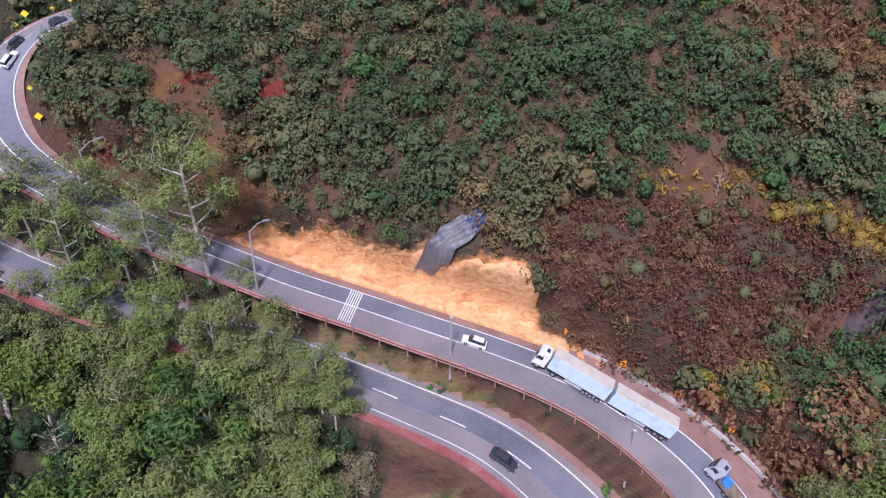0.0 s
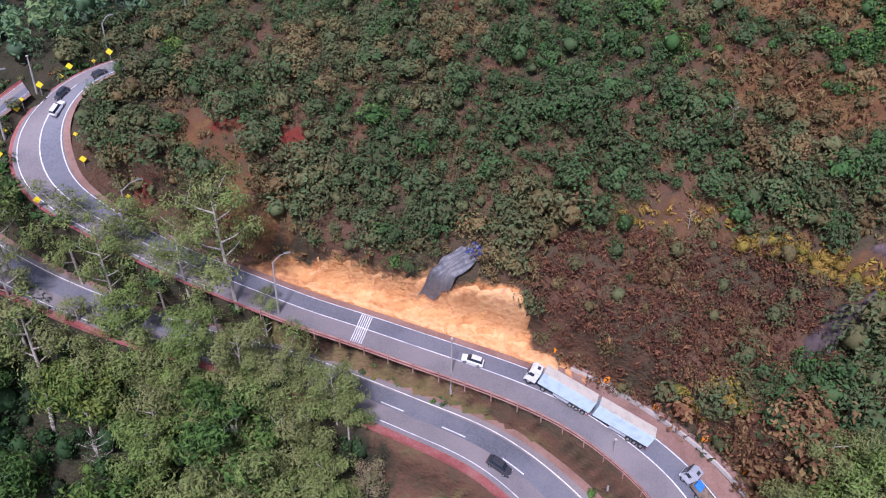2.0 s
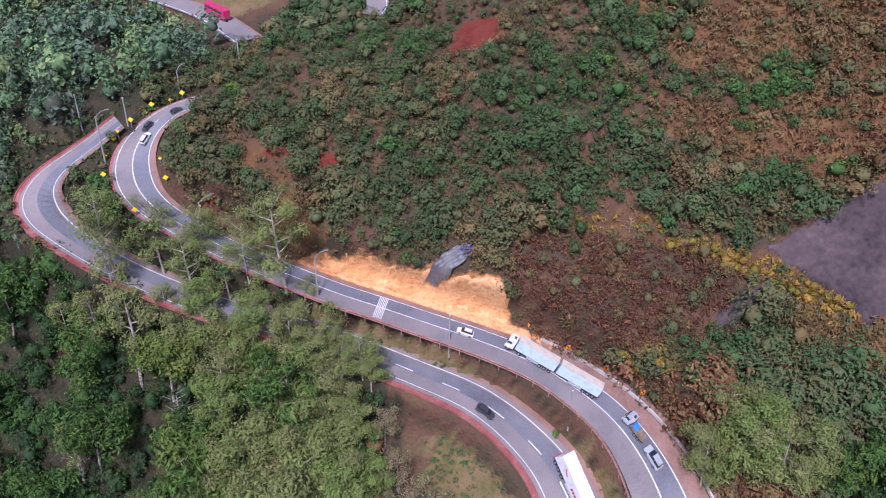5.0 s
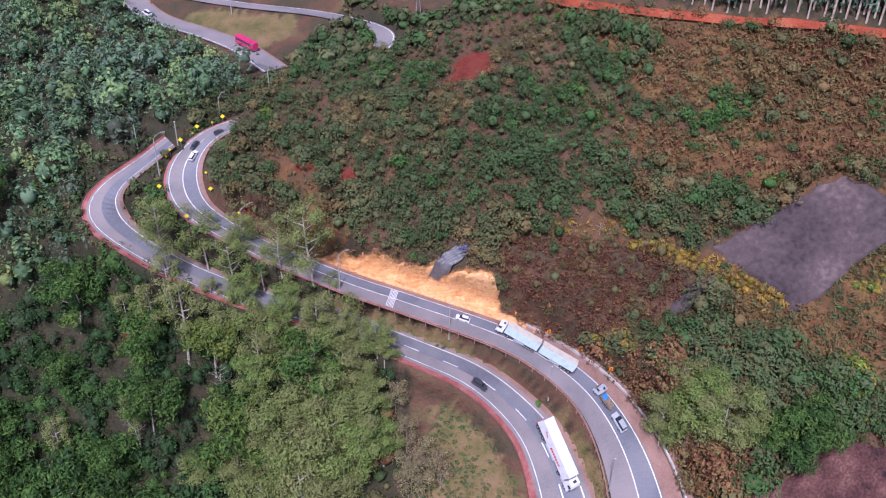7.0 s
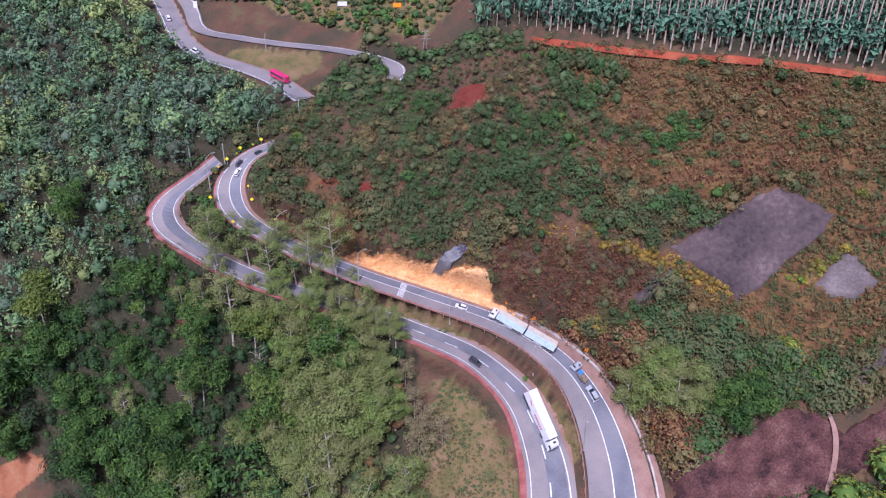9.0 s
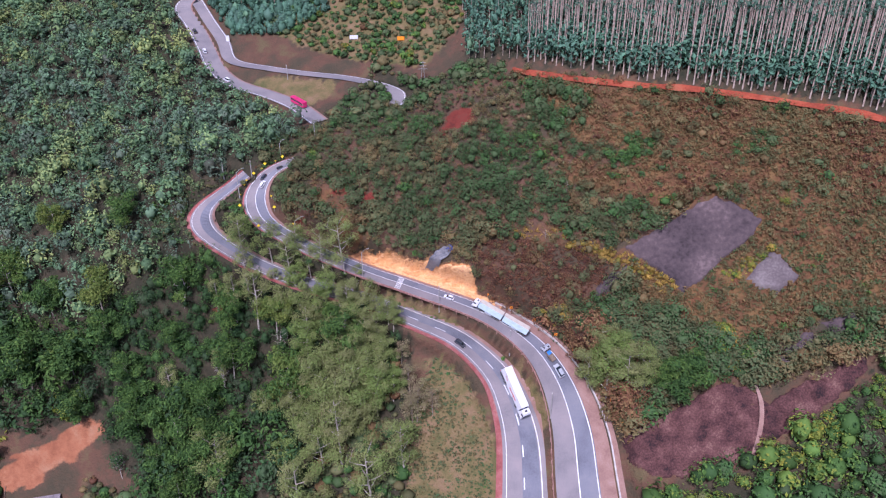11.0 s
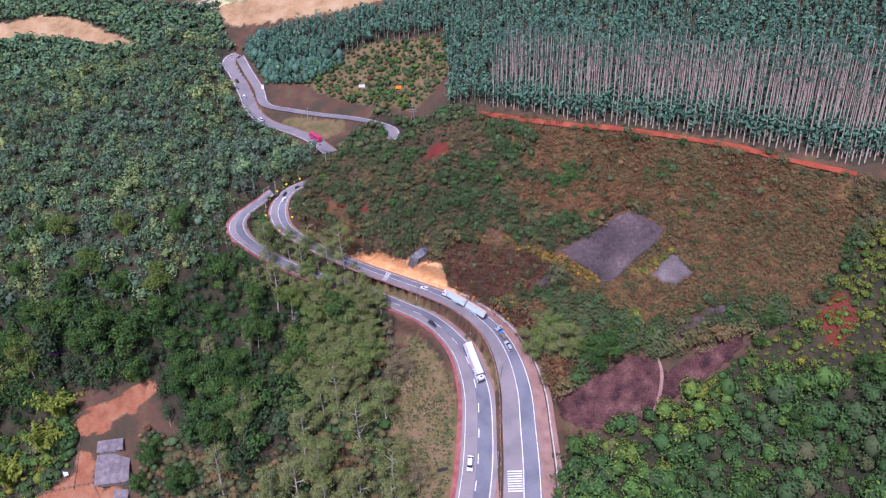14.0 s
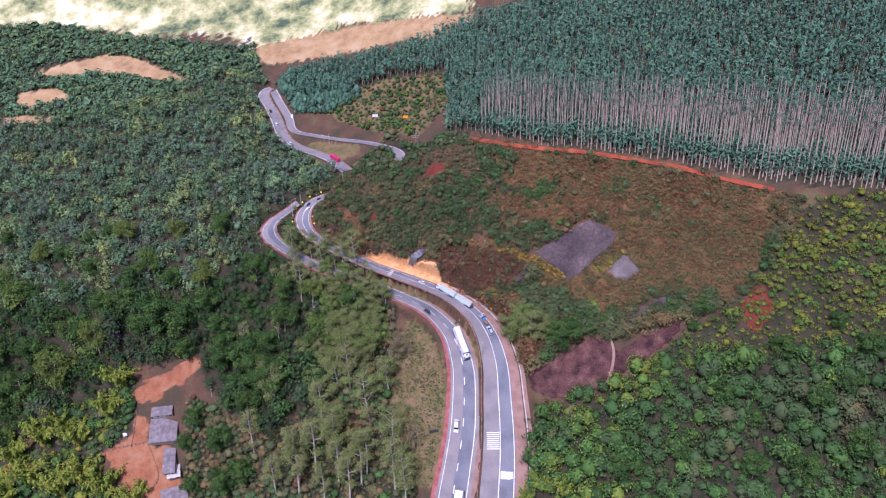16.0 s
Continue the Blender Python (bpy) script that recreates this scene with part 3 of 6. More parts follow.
me = mesh_of("ground", verts, grid_faces(len(gv), len(gu)), [ground_material()], True)
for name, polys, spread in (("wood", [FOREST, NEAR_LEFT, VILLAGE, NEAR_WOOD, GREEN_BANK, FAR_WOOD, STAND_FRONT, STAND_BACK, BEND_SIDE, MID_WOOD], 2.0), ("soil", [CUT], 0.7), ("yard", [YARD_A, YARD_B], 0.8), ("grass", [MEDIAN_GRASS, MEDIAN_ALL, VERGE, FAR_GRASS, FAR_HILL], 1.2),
                            ("red", SCARS, 0.7), ("far", [HAZY_HILLS], 5.0), ("dry", [DRY_TOP, DRY_ZONE, REDGRASS, DUST, GOLD_A, GOLD_B], 2.5), ("field", [PASTURE, FIELD_A, FIELD_B, FIELD_C], 1.8)):
    at = me.attributes.new(name, "FLOAT", "POINT")
    at.data.foreach_set("value", soft_mask(polys, spread).astype(np.float32))
tagged(new("ground", me), "earth and litter of the mountainside above the valley", "ground", kind="structure")


# ---- small builders ----
def part(name, bm, mat, parent=None, label=""):
    me = bpy.data.meshes.new(name)
    bm.normal_update()
    bm.to_mesh(me)
    bm.free()
    me.materials.append(mat)
    ob = new(name, me)
    if parent is not None:
        ob.parent = parent
    return tagged(ob, label)


def box(bm, size, at, bevel=0.0, taper=1.0, turn=None):
    """A bevelled block, tapering upwards."""
    r = bmesh.ops.create_cube(bm, size=1)
    vs = r["verts"]
    for p in vs:
        k = taper if p.co.z > 0 else 1.0
        p.co = Vector((p.co.x * size[0] * k, p.co.y * size[1] * k, p.co.z * size[2]))
    if turn is not None:
        bmesh.ops.transform(bm, matrix=turn, verts=vs)
    bmesh.ops.translate(bm, vec=at, verts=vs)
    if bevel:
        es = list({e for p in vs for e in p.link_edges})
        bmesh.ops.bevel(bm, geom=es, offset=bevel, segments=2, affect="EDGES", profile=0.6)


def block(size, at, bevel=0.0, taper=1.0, turn=None):
    bm = bmesh.new()
    box(bm, size, at, bevel, taper, turn)
    return bm


def tube(bm, a, b, r0, r1, sides=7):
    a, b = Vector(a), Vector(b)
    q = (b - a).to_track_quat("Z", "Y").to_matrix().to_4x4()
    m = Matrix.Translation((a + b) / 2) @ q
    bmesh.ops.create_cone(bm, cap_ends=True, segments=sides, radius1=r0, radius2=max(r1, 0.002), depth=(b - a).length, matrix=m)


def tubes(*rods, sides=7):
    bm = bmesh.new()
    for a, b, r0, r1 in rods:
        tube(bm, a, b, r0, r1, sides)
    return bm


def thing(name, at, label, category, group="", turn=0.0):
    ob = new(name)
    ob.matrix_basis = Matrix.Translation(at) @ Matrix.Rotation(turn, 4, "Z")
    return tagged(ob, label, category, group)


# ---- roads ----
def strip(line, a, b, lift, i0=0, i1=None, step=1):
    """A level band of road between two offsets from its centre."""
    i1 = len(line["c"]) if i1 is None else i1
    k = np.arange(i0, i1, step)
    c, s = line["c"][k], line["side"][k] * line["size"][k, None]
    up = np.array([0, 0, lift])
    v = np.concatenate([c + s * a + up, c + s * b + up])
    n = len(k)
    f = np.stack([np.arange(n - 1), np.arange(1, n), n + np.arange(1, n), n + np.arange(n - 1)], 1)
    return v, f


def road_part(name, mat, pieces, parent, label=""):
    vs, fs, o = [], [], 0
    for v, f in pieces:
        vs.append(v)
        fs.append(f + o)
        o += len(v)
    ob = new(name, mesh_of(name, np.vstack(vs), np.vstack(fs), [mat]))
    if parent is not None:
        ob.parent = parent
    return tagged(ob, label)


def raised(line, a, b, h, i0=0, i1=None):
    """A kerb-like band with height."""
    i1 = len(line["c"]) if i1 is None else i1
    k = np.arange(i0, i1)
    c, s = line["c"][k], line["side"][k] * line["size"][k, None]
    n = len(k)
    z0, z1 = np.array([0, 0, -0.25]), np.array([0, 0, h])
    v = np.concatenate([c + s * a + z0, c + s * a + z1, c + s * b + z1, c + s * b + z0])
    i = np.arange(n - 1)
    f = np.concatenate([np.stack([m * n + i, m * n + i + 1, (m + 1) * n + i + 1, (m + 1) * n + i], 1) for m in range(3)])
    return v, f


def dashes(line, off, width, length, gap, i0, i1, lift):
    out = []
    i = i0
    while i + length < i1:
        out.append(strip(line, off - width / 2, off + width / 2, lift, i, i + length + 1))
        i += length + gap
    return out


def near_index(line, u, v):
    d = (line["uv"][:, 0] - u) ** 2 + (line["uv"][:, 1] - v) ** 2
    return int(np.argmin(d))


nU, nL = len(UPPER["c"]), len(LOWER["c"])
upper = tagged(new("road_upper"), "two-lane uphill carriageway of grey asphalt with dusty shoulder", "road", kind="structure")
road_part("lane_surface", ASPHALT_OLD, [strip(UPPER, -4.4, 0.0, 0.02)], upper, "pale worn inner lane")
road_part("lane_surface", ASPHALT, [strip(UPPER, 0.0, 3.9, 0.02)], upper, "dark outer lane")
road_part("shoulder", SHOULDER, [strip(UPPER, 3.9, 6.9, 0.02, near_index(UPPER, *(13.8, -29.3)))], upper, "wide red dusty shoulder")
road_part("shoulder", SHOULDER, [strip(UPPER, 3.9, 5.2, 0.02, 0, near_index(UPPER, *(13.8, -29.3)) + 1)], upper, "narrow dusty shoulder")
road_part("gutter", REDKERB, [strip(UPPER, -5.0, -4.4, 0.02, 0, 70)], upper, "red-stained gutter at the bend")
road_part("edge_line", MARK, [strip(UPPER, -3.7, -3.55, 0.09, 0, 45)], upper)
road_part("edge_line", MARK, [strip(UPPER, 3.5, 3.68, 0.09)], upper)
road_part("edge_line", MARK, [strip(UPPER, -0.1, 0.1, 0.09, 8)], upper)
lower = tagged(new("road_lower"), "downhill carriageway of worn asphalt with red gutter", "road", kind="structure")
road_part("lane_surface", ASPHALT_OLD, [strip(LOWER, -4.0, -0.2, 0.02)], lower, "pale worn lane")
road_part("lane_surface", ASPHALT, [strip(LOWER, -0.2, 3.2, 0.02)], lower, "darker driven lane")
road_part("lane_surface", ASPHALT_OLD, [strip(LOWER, 3.2, 4.6, 0.02)], lower, "pale hard strip")
road_part("edge_line", MARK, [strip(LOWER, 3.4, 3.58, 0.09)], lower)
road_part("edge_line", MARK, [strip(LOWER, -3.3, -3.17, 0.09)], lower)
for v, f in dashes(LOWER, 0.15, 0.22, 3, 5, near_index(LOWER, (-8.9, -33.1)[0], (-8.9, -33.1)[1]), nL, 0.09):
    road_part("lane_dash", MARK, [(v, f)], lower)
road_part("gutter", REDKERB, [strip(LOWER, -5.0, -4.0, 0.02)], lower, "red-stained concrete gutter")
road_part("kerb", REDKERB, [raised(LOWER, -5.25, -5.0, 0.2)], lower)
road_part("shoulder", SHOULDER, [strip(LOWER, 4.6, 5.8, 0.02)], lower)
far_a = tagged(new("road_far"), "distant two-lane road along the valley", "road", kind="structure")
road_part("lane_surface", ASPHALT_OLD, [strip(FAR_A, -2.9, 2.9, 0.05)], far_a)
road_part("edge_line", MARK, [strip(FAR_A, 2.3, 2.45, 0.08)], far_a)
road_part("shoulder", SHOULDER, [strip(FAR_A, -3.5, -2.9, 0.04)], far_a)
far_b = tagged(new("road_far"), "distant road looping round the next spur", "road", kind="structure")
road_part("lane_surface", ASPHALT_OLD, [strip(FAR_B, -2.2, 2.2, 0.05)], far_b)
road_part("edge_line", MARK, [strip(FAR_B, 1.7, 1.85, 0.08)], far_b)


# ---- foliage ----
def icosphere(levels):
    bm = bmesh.new()
    bmesh.ops.create_icosphere(bm, subdivisions=levels, radius=1)
    v = np.array([p.co[:] for p in bm.verts])
    f = np.array([[q.index for q in p.verts] for p in bm.faces])
    bm.free()
    return v, f


ICO_V, ICO_F = icosphere(1)


def unit(rng, n):
    d = rng.normal(size=(n, 3))
    return d / np.linalg.norm(d, axis=1)[:, None]


def crowns_mesh(name, centres, radii, heights, tints, leaves, leaf, seed, mat=None, core=0.72, up=0.35, lobes=5, jitter=0.5, stretch=1.0, tone=0.13):
    """Many crowns in one mesh: lobed clouds of small leaf sprays round a core darkened as inner shade."""
    rng = np.random.default_rng(seed)
    n = len(centres)
    centres, radii, heights, tints = (np.asarray(a, float) for a in (centres, radii, heights, tints))
    lob = unit(rng, n * lobes).reshape(n, lobes, 3)
    lob[..., 2] = np.abs(lob[..., 2]) * 0.9 - 0.15
    lob_r = rng.uniform(0.38, 0.62, (n, lobes))
    which = rng.integers(0, lobes, (n, leaves))
    d = unit(rng, n * leaves).reshape(n, leaves, 3)
    rows = np.arange(n)[:, None]
    p = lob[rows, which] * 0.55 + d * (lob_r[rows, which] * rng.uniform(0.75, 1.08, (n, leaves)))[..., None]
    scale = np.stack([radii, radii, heights], 1)[:, None, :]
    c = centres[:, None, :] + p * scale
    out = p / (np.linalg.norm(p, axis=2, keepdims=True) + 1e-6)
    nrm = out + unit(rng, n * leaves).reshape(n, leaves, 3) * jitter * 0.55 + np.array([0, 0, up])
    nrm /= np.linalg.norm(nrm, axis=2, keepdims=True)
    a = np.cross(nrm, unit(rng, n * leaves).reshape(n, leaves, 3))
    a /= np.linalg.norm(a, axis=2, keepdims=True) + 1e-6
    b = np.cross(nrm, a)
    s = (leaf * radii)[:, None, None] * rng.uniform(0.6, 1.3, (n, leaves, 1))
    a, b = a * s * stretch, b * s * 0.62
    lift = nrm * s * 0.3
    quad = np.stack([c - a, c - b * 0.9 + lift, c + a, c + b * 0.9 + lift], 2).reshape(-1, 3)
    faces = np.arange(len(quad)).reshape(-1, 4)
    tint = np.repeat(tints, leaves * 4)
    own = rng.normal(0, tone, n)
    shade = np.repeat(own, leaves * 4)
    me = mesh_of(name, quad, faces, [mat or LEAF])
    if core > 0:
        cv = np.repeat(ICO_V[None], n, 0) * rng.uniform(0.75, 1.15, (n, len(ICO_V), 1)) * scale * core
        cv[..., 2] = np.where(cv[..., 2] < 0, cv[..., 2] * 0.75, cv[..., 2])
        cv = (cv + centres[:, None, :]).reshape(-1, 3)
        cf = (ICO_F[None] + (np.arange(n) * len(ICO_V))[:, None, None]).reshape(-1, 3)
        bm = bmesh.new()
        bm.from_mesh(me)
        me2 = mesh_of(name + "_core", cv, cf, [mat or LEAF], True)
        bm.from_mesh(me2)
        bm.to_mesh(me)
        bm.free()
        bpy.data.meshes.remove(me2)
        # core colour lowered below the leaves, painting the shade inside the crown
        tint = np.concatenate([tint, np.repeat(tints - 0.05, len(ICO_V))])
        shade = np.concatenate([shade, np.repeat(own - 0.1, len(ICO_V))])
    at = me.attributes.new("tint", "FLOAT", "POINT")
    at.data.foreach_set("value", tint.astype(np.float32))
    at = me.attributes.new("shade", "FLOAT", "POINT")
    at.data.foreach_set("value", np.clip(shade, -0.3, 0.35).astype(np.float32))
    return me


def scatter(rng, poly, count):
    """Random spots inside an outline."""
    p = np.array(poly)
    lo, hi = p.min(0), p.max(0)
    out = np.zeros((0, 2))
    while len(out) < count:
        q = rng.uniform(lo, hi, (count * 3, 2))
        out = np.vstack([out, q[inside(poly, q[:, 0], q[:, 1])]])
    return out[:count]


def spaced(rng, pts, gap):
    """Thins spots so that no two are nearer than gap."""
    cells, keep = {}, []
    for i, (x, y) in enumerate(pts):
        k = (int(x // gap), int(y // gap))
        if all((pts[j][0] - x) ** 2 + (pts[j][1] - y) ** 2 >= gap * gap for a in (-1, 0, 1) for b in (-1, 0, 1) for j in cells.get((k[0] + a, k[1] + b), ())):
            cells.setdefault(k, []).append(i)
            keep.append(i)
    return pts[keep]


TARP_SPOT = [(-5.4, -20.5), (0.3, -21.5), (7.0, -15.9), (2.3, -15.0)]
BARE = [CUT, TARP_SPOT, YARD_A, YARD_B, PATCH_BIG, PATCH_SMALL, PATCH_STRIP, SHALE, SPUR]
OPEN = BARE + [MEDIAN_GRASS, VERGE, FIELD_A, FIELD_B, FIELD_C, FAR_GRASS]


def plants(name, label, category, poly, count, gap, size, tint, leaves=40, leaf=0.3, avoid=OPEN, seed=1, squat=0.8, road_gap=0.6, vmin=-999, vmax=999, rise=0.0, **kw):
    """One stretch of uncountable growth: shrubs or canopy over an outline."""
    rng = np.random.default_rng(seed)
    q = scatter(rng, poly, count)
    q = spaced(rng, q[(q[:, 1] >= vmin) & (q[:, 1] < vmax)], gap)
    ok = ~near_road(q[:, 0], q[:, 1], road_gap)
    for a in avoid:
        ok &= ~inside(a, q[:, 0], q[:, 1])
    q = q[ok]
    r = size(q[:, 0], q[:, 1]) * (0.55 + 1.0 * rng.random(len(q)) ** 1.5)
    h = r * squat * rng.uniform(0.8, 1.3, len(q))
    c = to_world(q[:, 0], q[:, 1], ground_w(q[:, 0], q[:, 1]))
    c[:, 2] += h * 0.55 + rise * rng.random(len(q)) ** 2
    t = np.clip(tint(q[:, 0], q[:, 1], rng), 0.02, 0.97)
    me = crowns_mesh(name, c, r, h, t, leaves, leaf, seed + 50, **kw)
    return tagged(new(name, me), label, category, kind="stuff")


def bump_at(u, v, cu, cv, ru, rv):
    return np.exp(-((u - cu) / ru) ** 2 - ((v - cv) / rv) ** 2)


def wave(u, v, s, seed):
    return np.array([noise.noise((a * s, b * s, seed)) for a, b in zip(u, v)])




def kind_at(poly, u, v, rng, spread=1.3):
    """Which spots belong to a stretch of growth, with a ragged edge."""
    return inside(poly, u + rng.normal(0, spread, len(u)), v + rng.normal(0, spread, len(u)))


def hill_tint(u, v, rng):
    t = 0.40 + 0.24 * wave(u, v, 0.06, 2.0) + rng.normal(0, 0.075, len(u))
    for poly, level, mix in ((THICKET, 0.40, 0.7), (CREST_WOOD, 0.50, 0.9), (LEAFY, 0.51, 0.8), (LUSH, 0.60, 0.95), (DRY_BANK, 0.06, 0.85)):
        t = np.where(kind_at(poly, u, v, rng), t * (1 - mix) + level * mix, t)
    return t


def tuft_tint(u, v, rng):
    t = 0.24 + 0.10 * wave(u, v, 0.06, 1.0) + rng.normal(0, 0.05, len(u))
    t = np.where(kind_at(BURNT, u, v, rng), 0.03 + rng.normal(0, 0.04, len(u)), t)
    return np.where(kind_at(GOLD_A, u, v, rng, 0.6) | kind_at(GOLD_B, u, v, rng, 0.6), 0.95 + rng.normal(0, 0.04, len(u)), t)


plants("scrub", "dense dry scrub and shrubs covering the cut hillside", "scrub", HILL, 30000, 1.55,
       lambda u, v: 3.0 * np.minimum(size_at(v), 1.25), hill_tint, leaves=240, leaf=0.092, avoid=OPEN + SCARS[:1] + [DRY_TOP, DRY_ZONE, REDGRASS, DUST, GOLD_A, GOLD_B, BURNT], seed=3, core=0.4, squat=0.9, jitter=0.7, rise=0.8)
plants("burnt_scrub", "withered dark reddish-brown brush above the road", "scrub", BURNT, 4000, 0.95, lambda u, v: 1.2 + 0 * u,
       lambda u, v, rng: 0.01 + 0.14 * wave(u, v, 0.10, 6.0) + rng.normal(0, 0.05, len(u)), leaves=90, leaf=0.1, avoid=BARE, seed=62, core=0.25, stretch=1.4, jitter=1.3, tone=0.1)
plants("scrub", "grey-olive bushes standing in the withered brush", "scrub", BURNT, 400, 3.0, lambda u, v: 1.9 + 0 * u,
       lambda u, v, rng: 0.34 + 0.16 * wave(u, v, 0.12, 2.0) + rng.normal(0, 0.08, len(u)), leaves=220, leaf=0.075, avoid=BARE, seed=63, core=0.4, squat=1.2, jitter=1.0)
plants("scrub", "lush green shrubs among the red grass", "scrub", LUSH, 400, 1.5, lambda u, v: 1.8 + 0 * u,
       lambda u, v, rng: 0.57 + rng.normal(0, 0.03, len(u)), leaves=150, leaf=0.11, avoid=BARE, seed=64, core=0.45)
plants("scrub", "lush green shrubs among the red grass", "scrub", LUSH_SMALL, 200, 1.5, lambda u, v: 1.6 + 0 * u,
       lambda u, v, rng: 0.54 + rng.normal(0, 0.03, len(u)), leaves=150, leaf=0.11, avoid=BARE, seed=65, core=0.45)
plants("scrub", "dark bushy trees on the crest", "scrub", CREST_WOOD, 300, 1.7, lambda u, v: 1.9 + 0 * u,
       lambda u, v, rng: 0.50 + rng.normal(0, 0.05, len(u)), leaves=120, leaf=0.12, avoid=BARE, seed=66, core=0.5, squat=1.3)
plants("scrub", "scattered green and brown bushes in the red grass", "scrub", REDGRASS, 900, 3.2, lambda u, v: 2.2 + 0 * u,
       lambda u, v, rng: 0.38 + 0.26 * wave(u, v, 0.09, 2.5) + rng.normal(0, 0.08, len(u)), leaves=200, leaf=0.085, avoid=BARE + SCARS[:6], seed=61, core=0.45, jitter=0.7)
plants("hill_grass", "tufts of dry tan and reddish grass between the shrubs", "grass", HILL, 12000, 0.95, lambda u, v: 0.95 * size_at(v), tuft_tint,
       leaves=26, leaf=0.24, seed=2, core=0.0, up=-0.1, stretch=1.8, jitter=1.0, avoid=BARE + SCARS[:6], tone=0.07)
for name_, poly_, seed_ in (("hill_grass", REDGRASS, 71), ("hill_grass", DRY_TOP, 72)):
    plants(name_, "thick reddish-brown dry grass on the upper slope", "grass", poly_, 9000, 0.95, lambda u, v: 0.9 + 0 * u,
           lambda u, v, rng: 0.17 + 0.16 * wave(u, v, 0.05, 4.0) + rng.normal(0, 0.05, len(u)), leaves=24, leaf=0.24, seed=seed_, core=0.0, up=-0.1, stretch=1.8, jitter=1.0, avoid=BARE + SCARS[:6], tone=0.06)
plants("hill_grass", "golden and olive dry grass round the shotcrete faces", "grass", DRY_ZONE, 8000, 0.95, lambda u, v: 0.85 + 0 * u,
       lambda u, v, rng: 0.30 + 0.18 * wave(u, v, 0.07, 8.5) + rng.normal(0, 0.05, len(u)), leaves=24, leaf=0.24, seed=73, core=0.0, up=-0.1, stretch=1.8, jitter=1.0, avoid=BARE, tone=0.06)
plants("dry_scrub", "scattered dry bushes and golden grass round the shotcrete", "scrub", DRY_ZONE, 4000, 1.7, lambda u, v: 1.15 + 0 * u,
       lambda u, v, rng: 0.30 + 0.5 * np.clip(wave(u, v, 0.12, 7.0), 0, 1) + rng.normal(0, 0.10, len(u)), leaves=90, leaf=0.13, avoid=BARE, seed=44, core=0.3)
plants("dry_scrub", "sparse reddish dry brush on the crest", "scrub", DRY_TOP, 9000, 1.6,
       lambda u, v: 1.15 + 0 * u, lambda u, v, rng: 0.22 + 0.22 * wave(u, v, 0.08, 3.0) + rng.normal(0, 0.07, len(u)), leaves=44, leaf=0.17, avoid=BARE, seed=4, core=0.0, stretch=1.4, squat=0.6, tone=0.08)
plants("wood_understorey", "mixed dark understorey below the roadside eucalyptus", "forest", NEAR_LEFT, 7000, 2.3, lambda u, v: 2.4 + 0 * u,
       lambda u, v, rng: 0.46 + 0.16 * wave(u, v, 0.07, 5.0) + rng.normal(0, 0.08, len(u)), mat=WOODLEAF, rise=2.0, leaves=230, leaf=0.085, seed=5, core=0.5, squat=1.3, road_gap=1.2, lobes=8, jitter=0.9)
def forest_tint(u, v, rng):
    return 0.50 + 0.22 * wave(u, v, 0.05, 5.0) + rng.normal(0, 0.11, len(u)) - 0.06 * bump_at(u, v, -40, 10, 40, 12)


# the two upper bands take the leaf colour with haze in it
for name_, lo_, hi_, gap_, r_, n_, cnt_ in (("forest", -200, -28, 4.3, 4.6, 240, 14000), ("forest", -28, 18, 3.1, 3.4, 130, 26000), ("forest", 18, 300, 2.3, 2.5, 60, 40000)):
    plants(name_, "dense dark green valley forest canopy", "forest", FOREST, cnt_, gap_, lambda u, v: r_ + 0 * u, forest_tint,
           leaves=n_, leaf=0.115 if n_ > 60 else 0.19, avoid=OPEN + [NEAR_LEFT], seed=6 + int(gap_ * 10), squat=1.2, road_gap=1.5, lobes=7, jitter=0.8, vmin=lo_, vmax=hi_, core=0.34, rise=0.9 * r_, tone=0.17, mat=HAZYLEAF if lo_ > -100 else WOODLEAF)
def bank_tint(u, v, rng):
    return np.minimum(0.78, 0.70 + 0.10 * np.clip((v + 75) / 40, -0.3, 1) + 0.12 * wave(u, v, 0.04, 9.0) + rng.normal(0, 0.055, len(u)) - 0.14 * bump_at(u, v, 150, -95, 50, 30))


plants("roadside_brush", "low olive brush along both road edges", "scrub", BEND_SIDE, 9000, 1.1, lambda u, v: 1.35 * size_at(v), lambda u, v, rng: 0.46 + 0.18 * wave(u, v, 0.07, 8.0) + rng.normal(0, 0.08, len(u)), leaves=70, leaf=0.2, seed=28, core=0.45, road_gap=0.1)
plants("green_bank", "green climbing shrubs over the gully bank", "scrub", GREEN_BANK, 14000, 2.1, lambda u, v: 2.3 + 0 * u, bank_tint, leaves=120, leaf=0.115, seed=8, core=0.5, vmin=-72)
plants("gully_wood", "dense trees filling the gully", "forest", GREEN_BANK, 9000, 3.2, lambda u, v: 4.0 + 0 * u, lambda u, v, rng: bank_tint(u, v, rng) - 0.03, rise=3.0, leaves=150, leaf=0.12, seed=18, core=0.6, vmax=-72, squat=1.1, lobes=7)
plants("undergrowth", "dry brown undergrowth below the roadside trees", "scrub", NEAR_WOOD, 9000, 1.9,
       lambda u, v: 2.2 + 0 * u, lambda u, v, rng: 0.38 + 0.14 * wave(u, v, 0.06, 4.0) + rng.normal(0, 0.10, len(u)), leaves=110, leaf=0.12, seed=9)
plants("garden_growth", "lush garden trees and bamboo thickets by the farmyard", "forest", VILLAGE, 4000, 2.7,
       lambda u, v: 2.9 + 0 * u, lambda u, v, rng: 0.62 + rng.normal(0, 0.13, len(u)), leaves=110, leaf=0.15, seed=10)
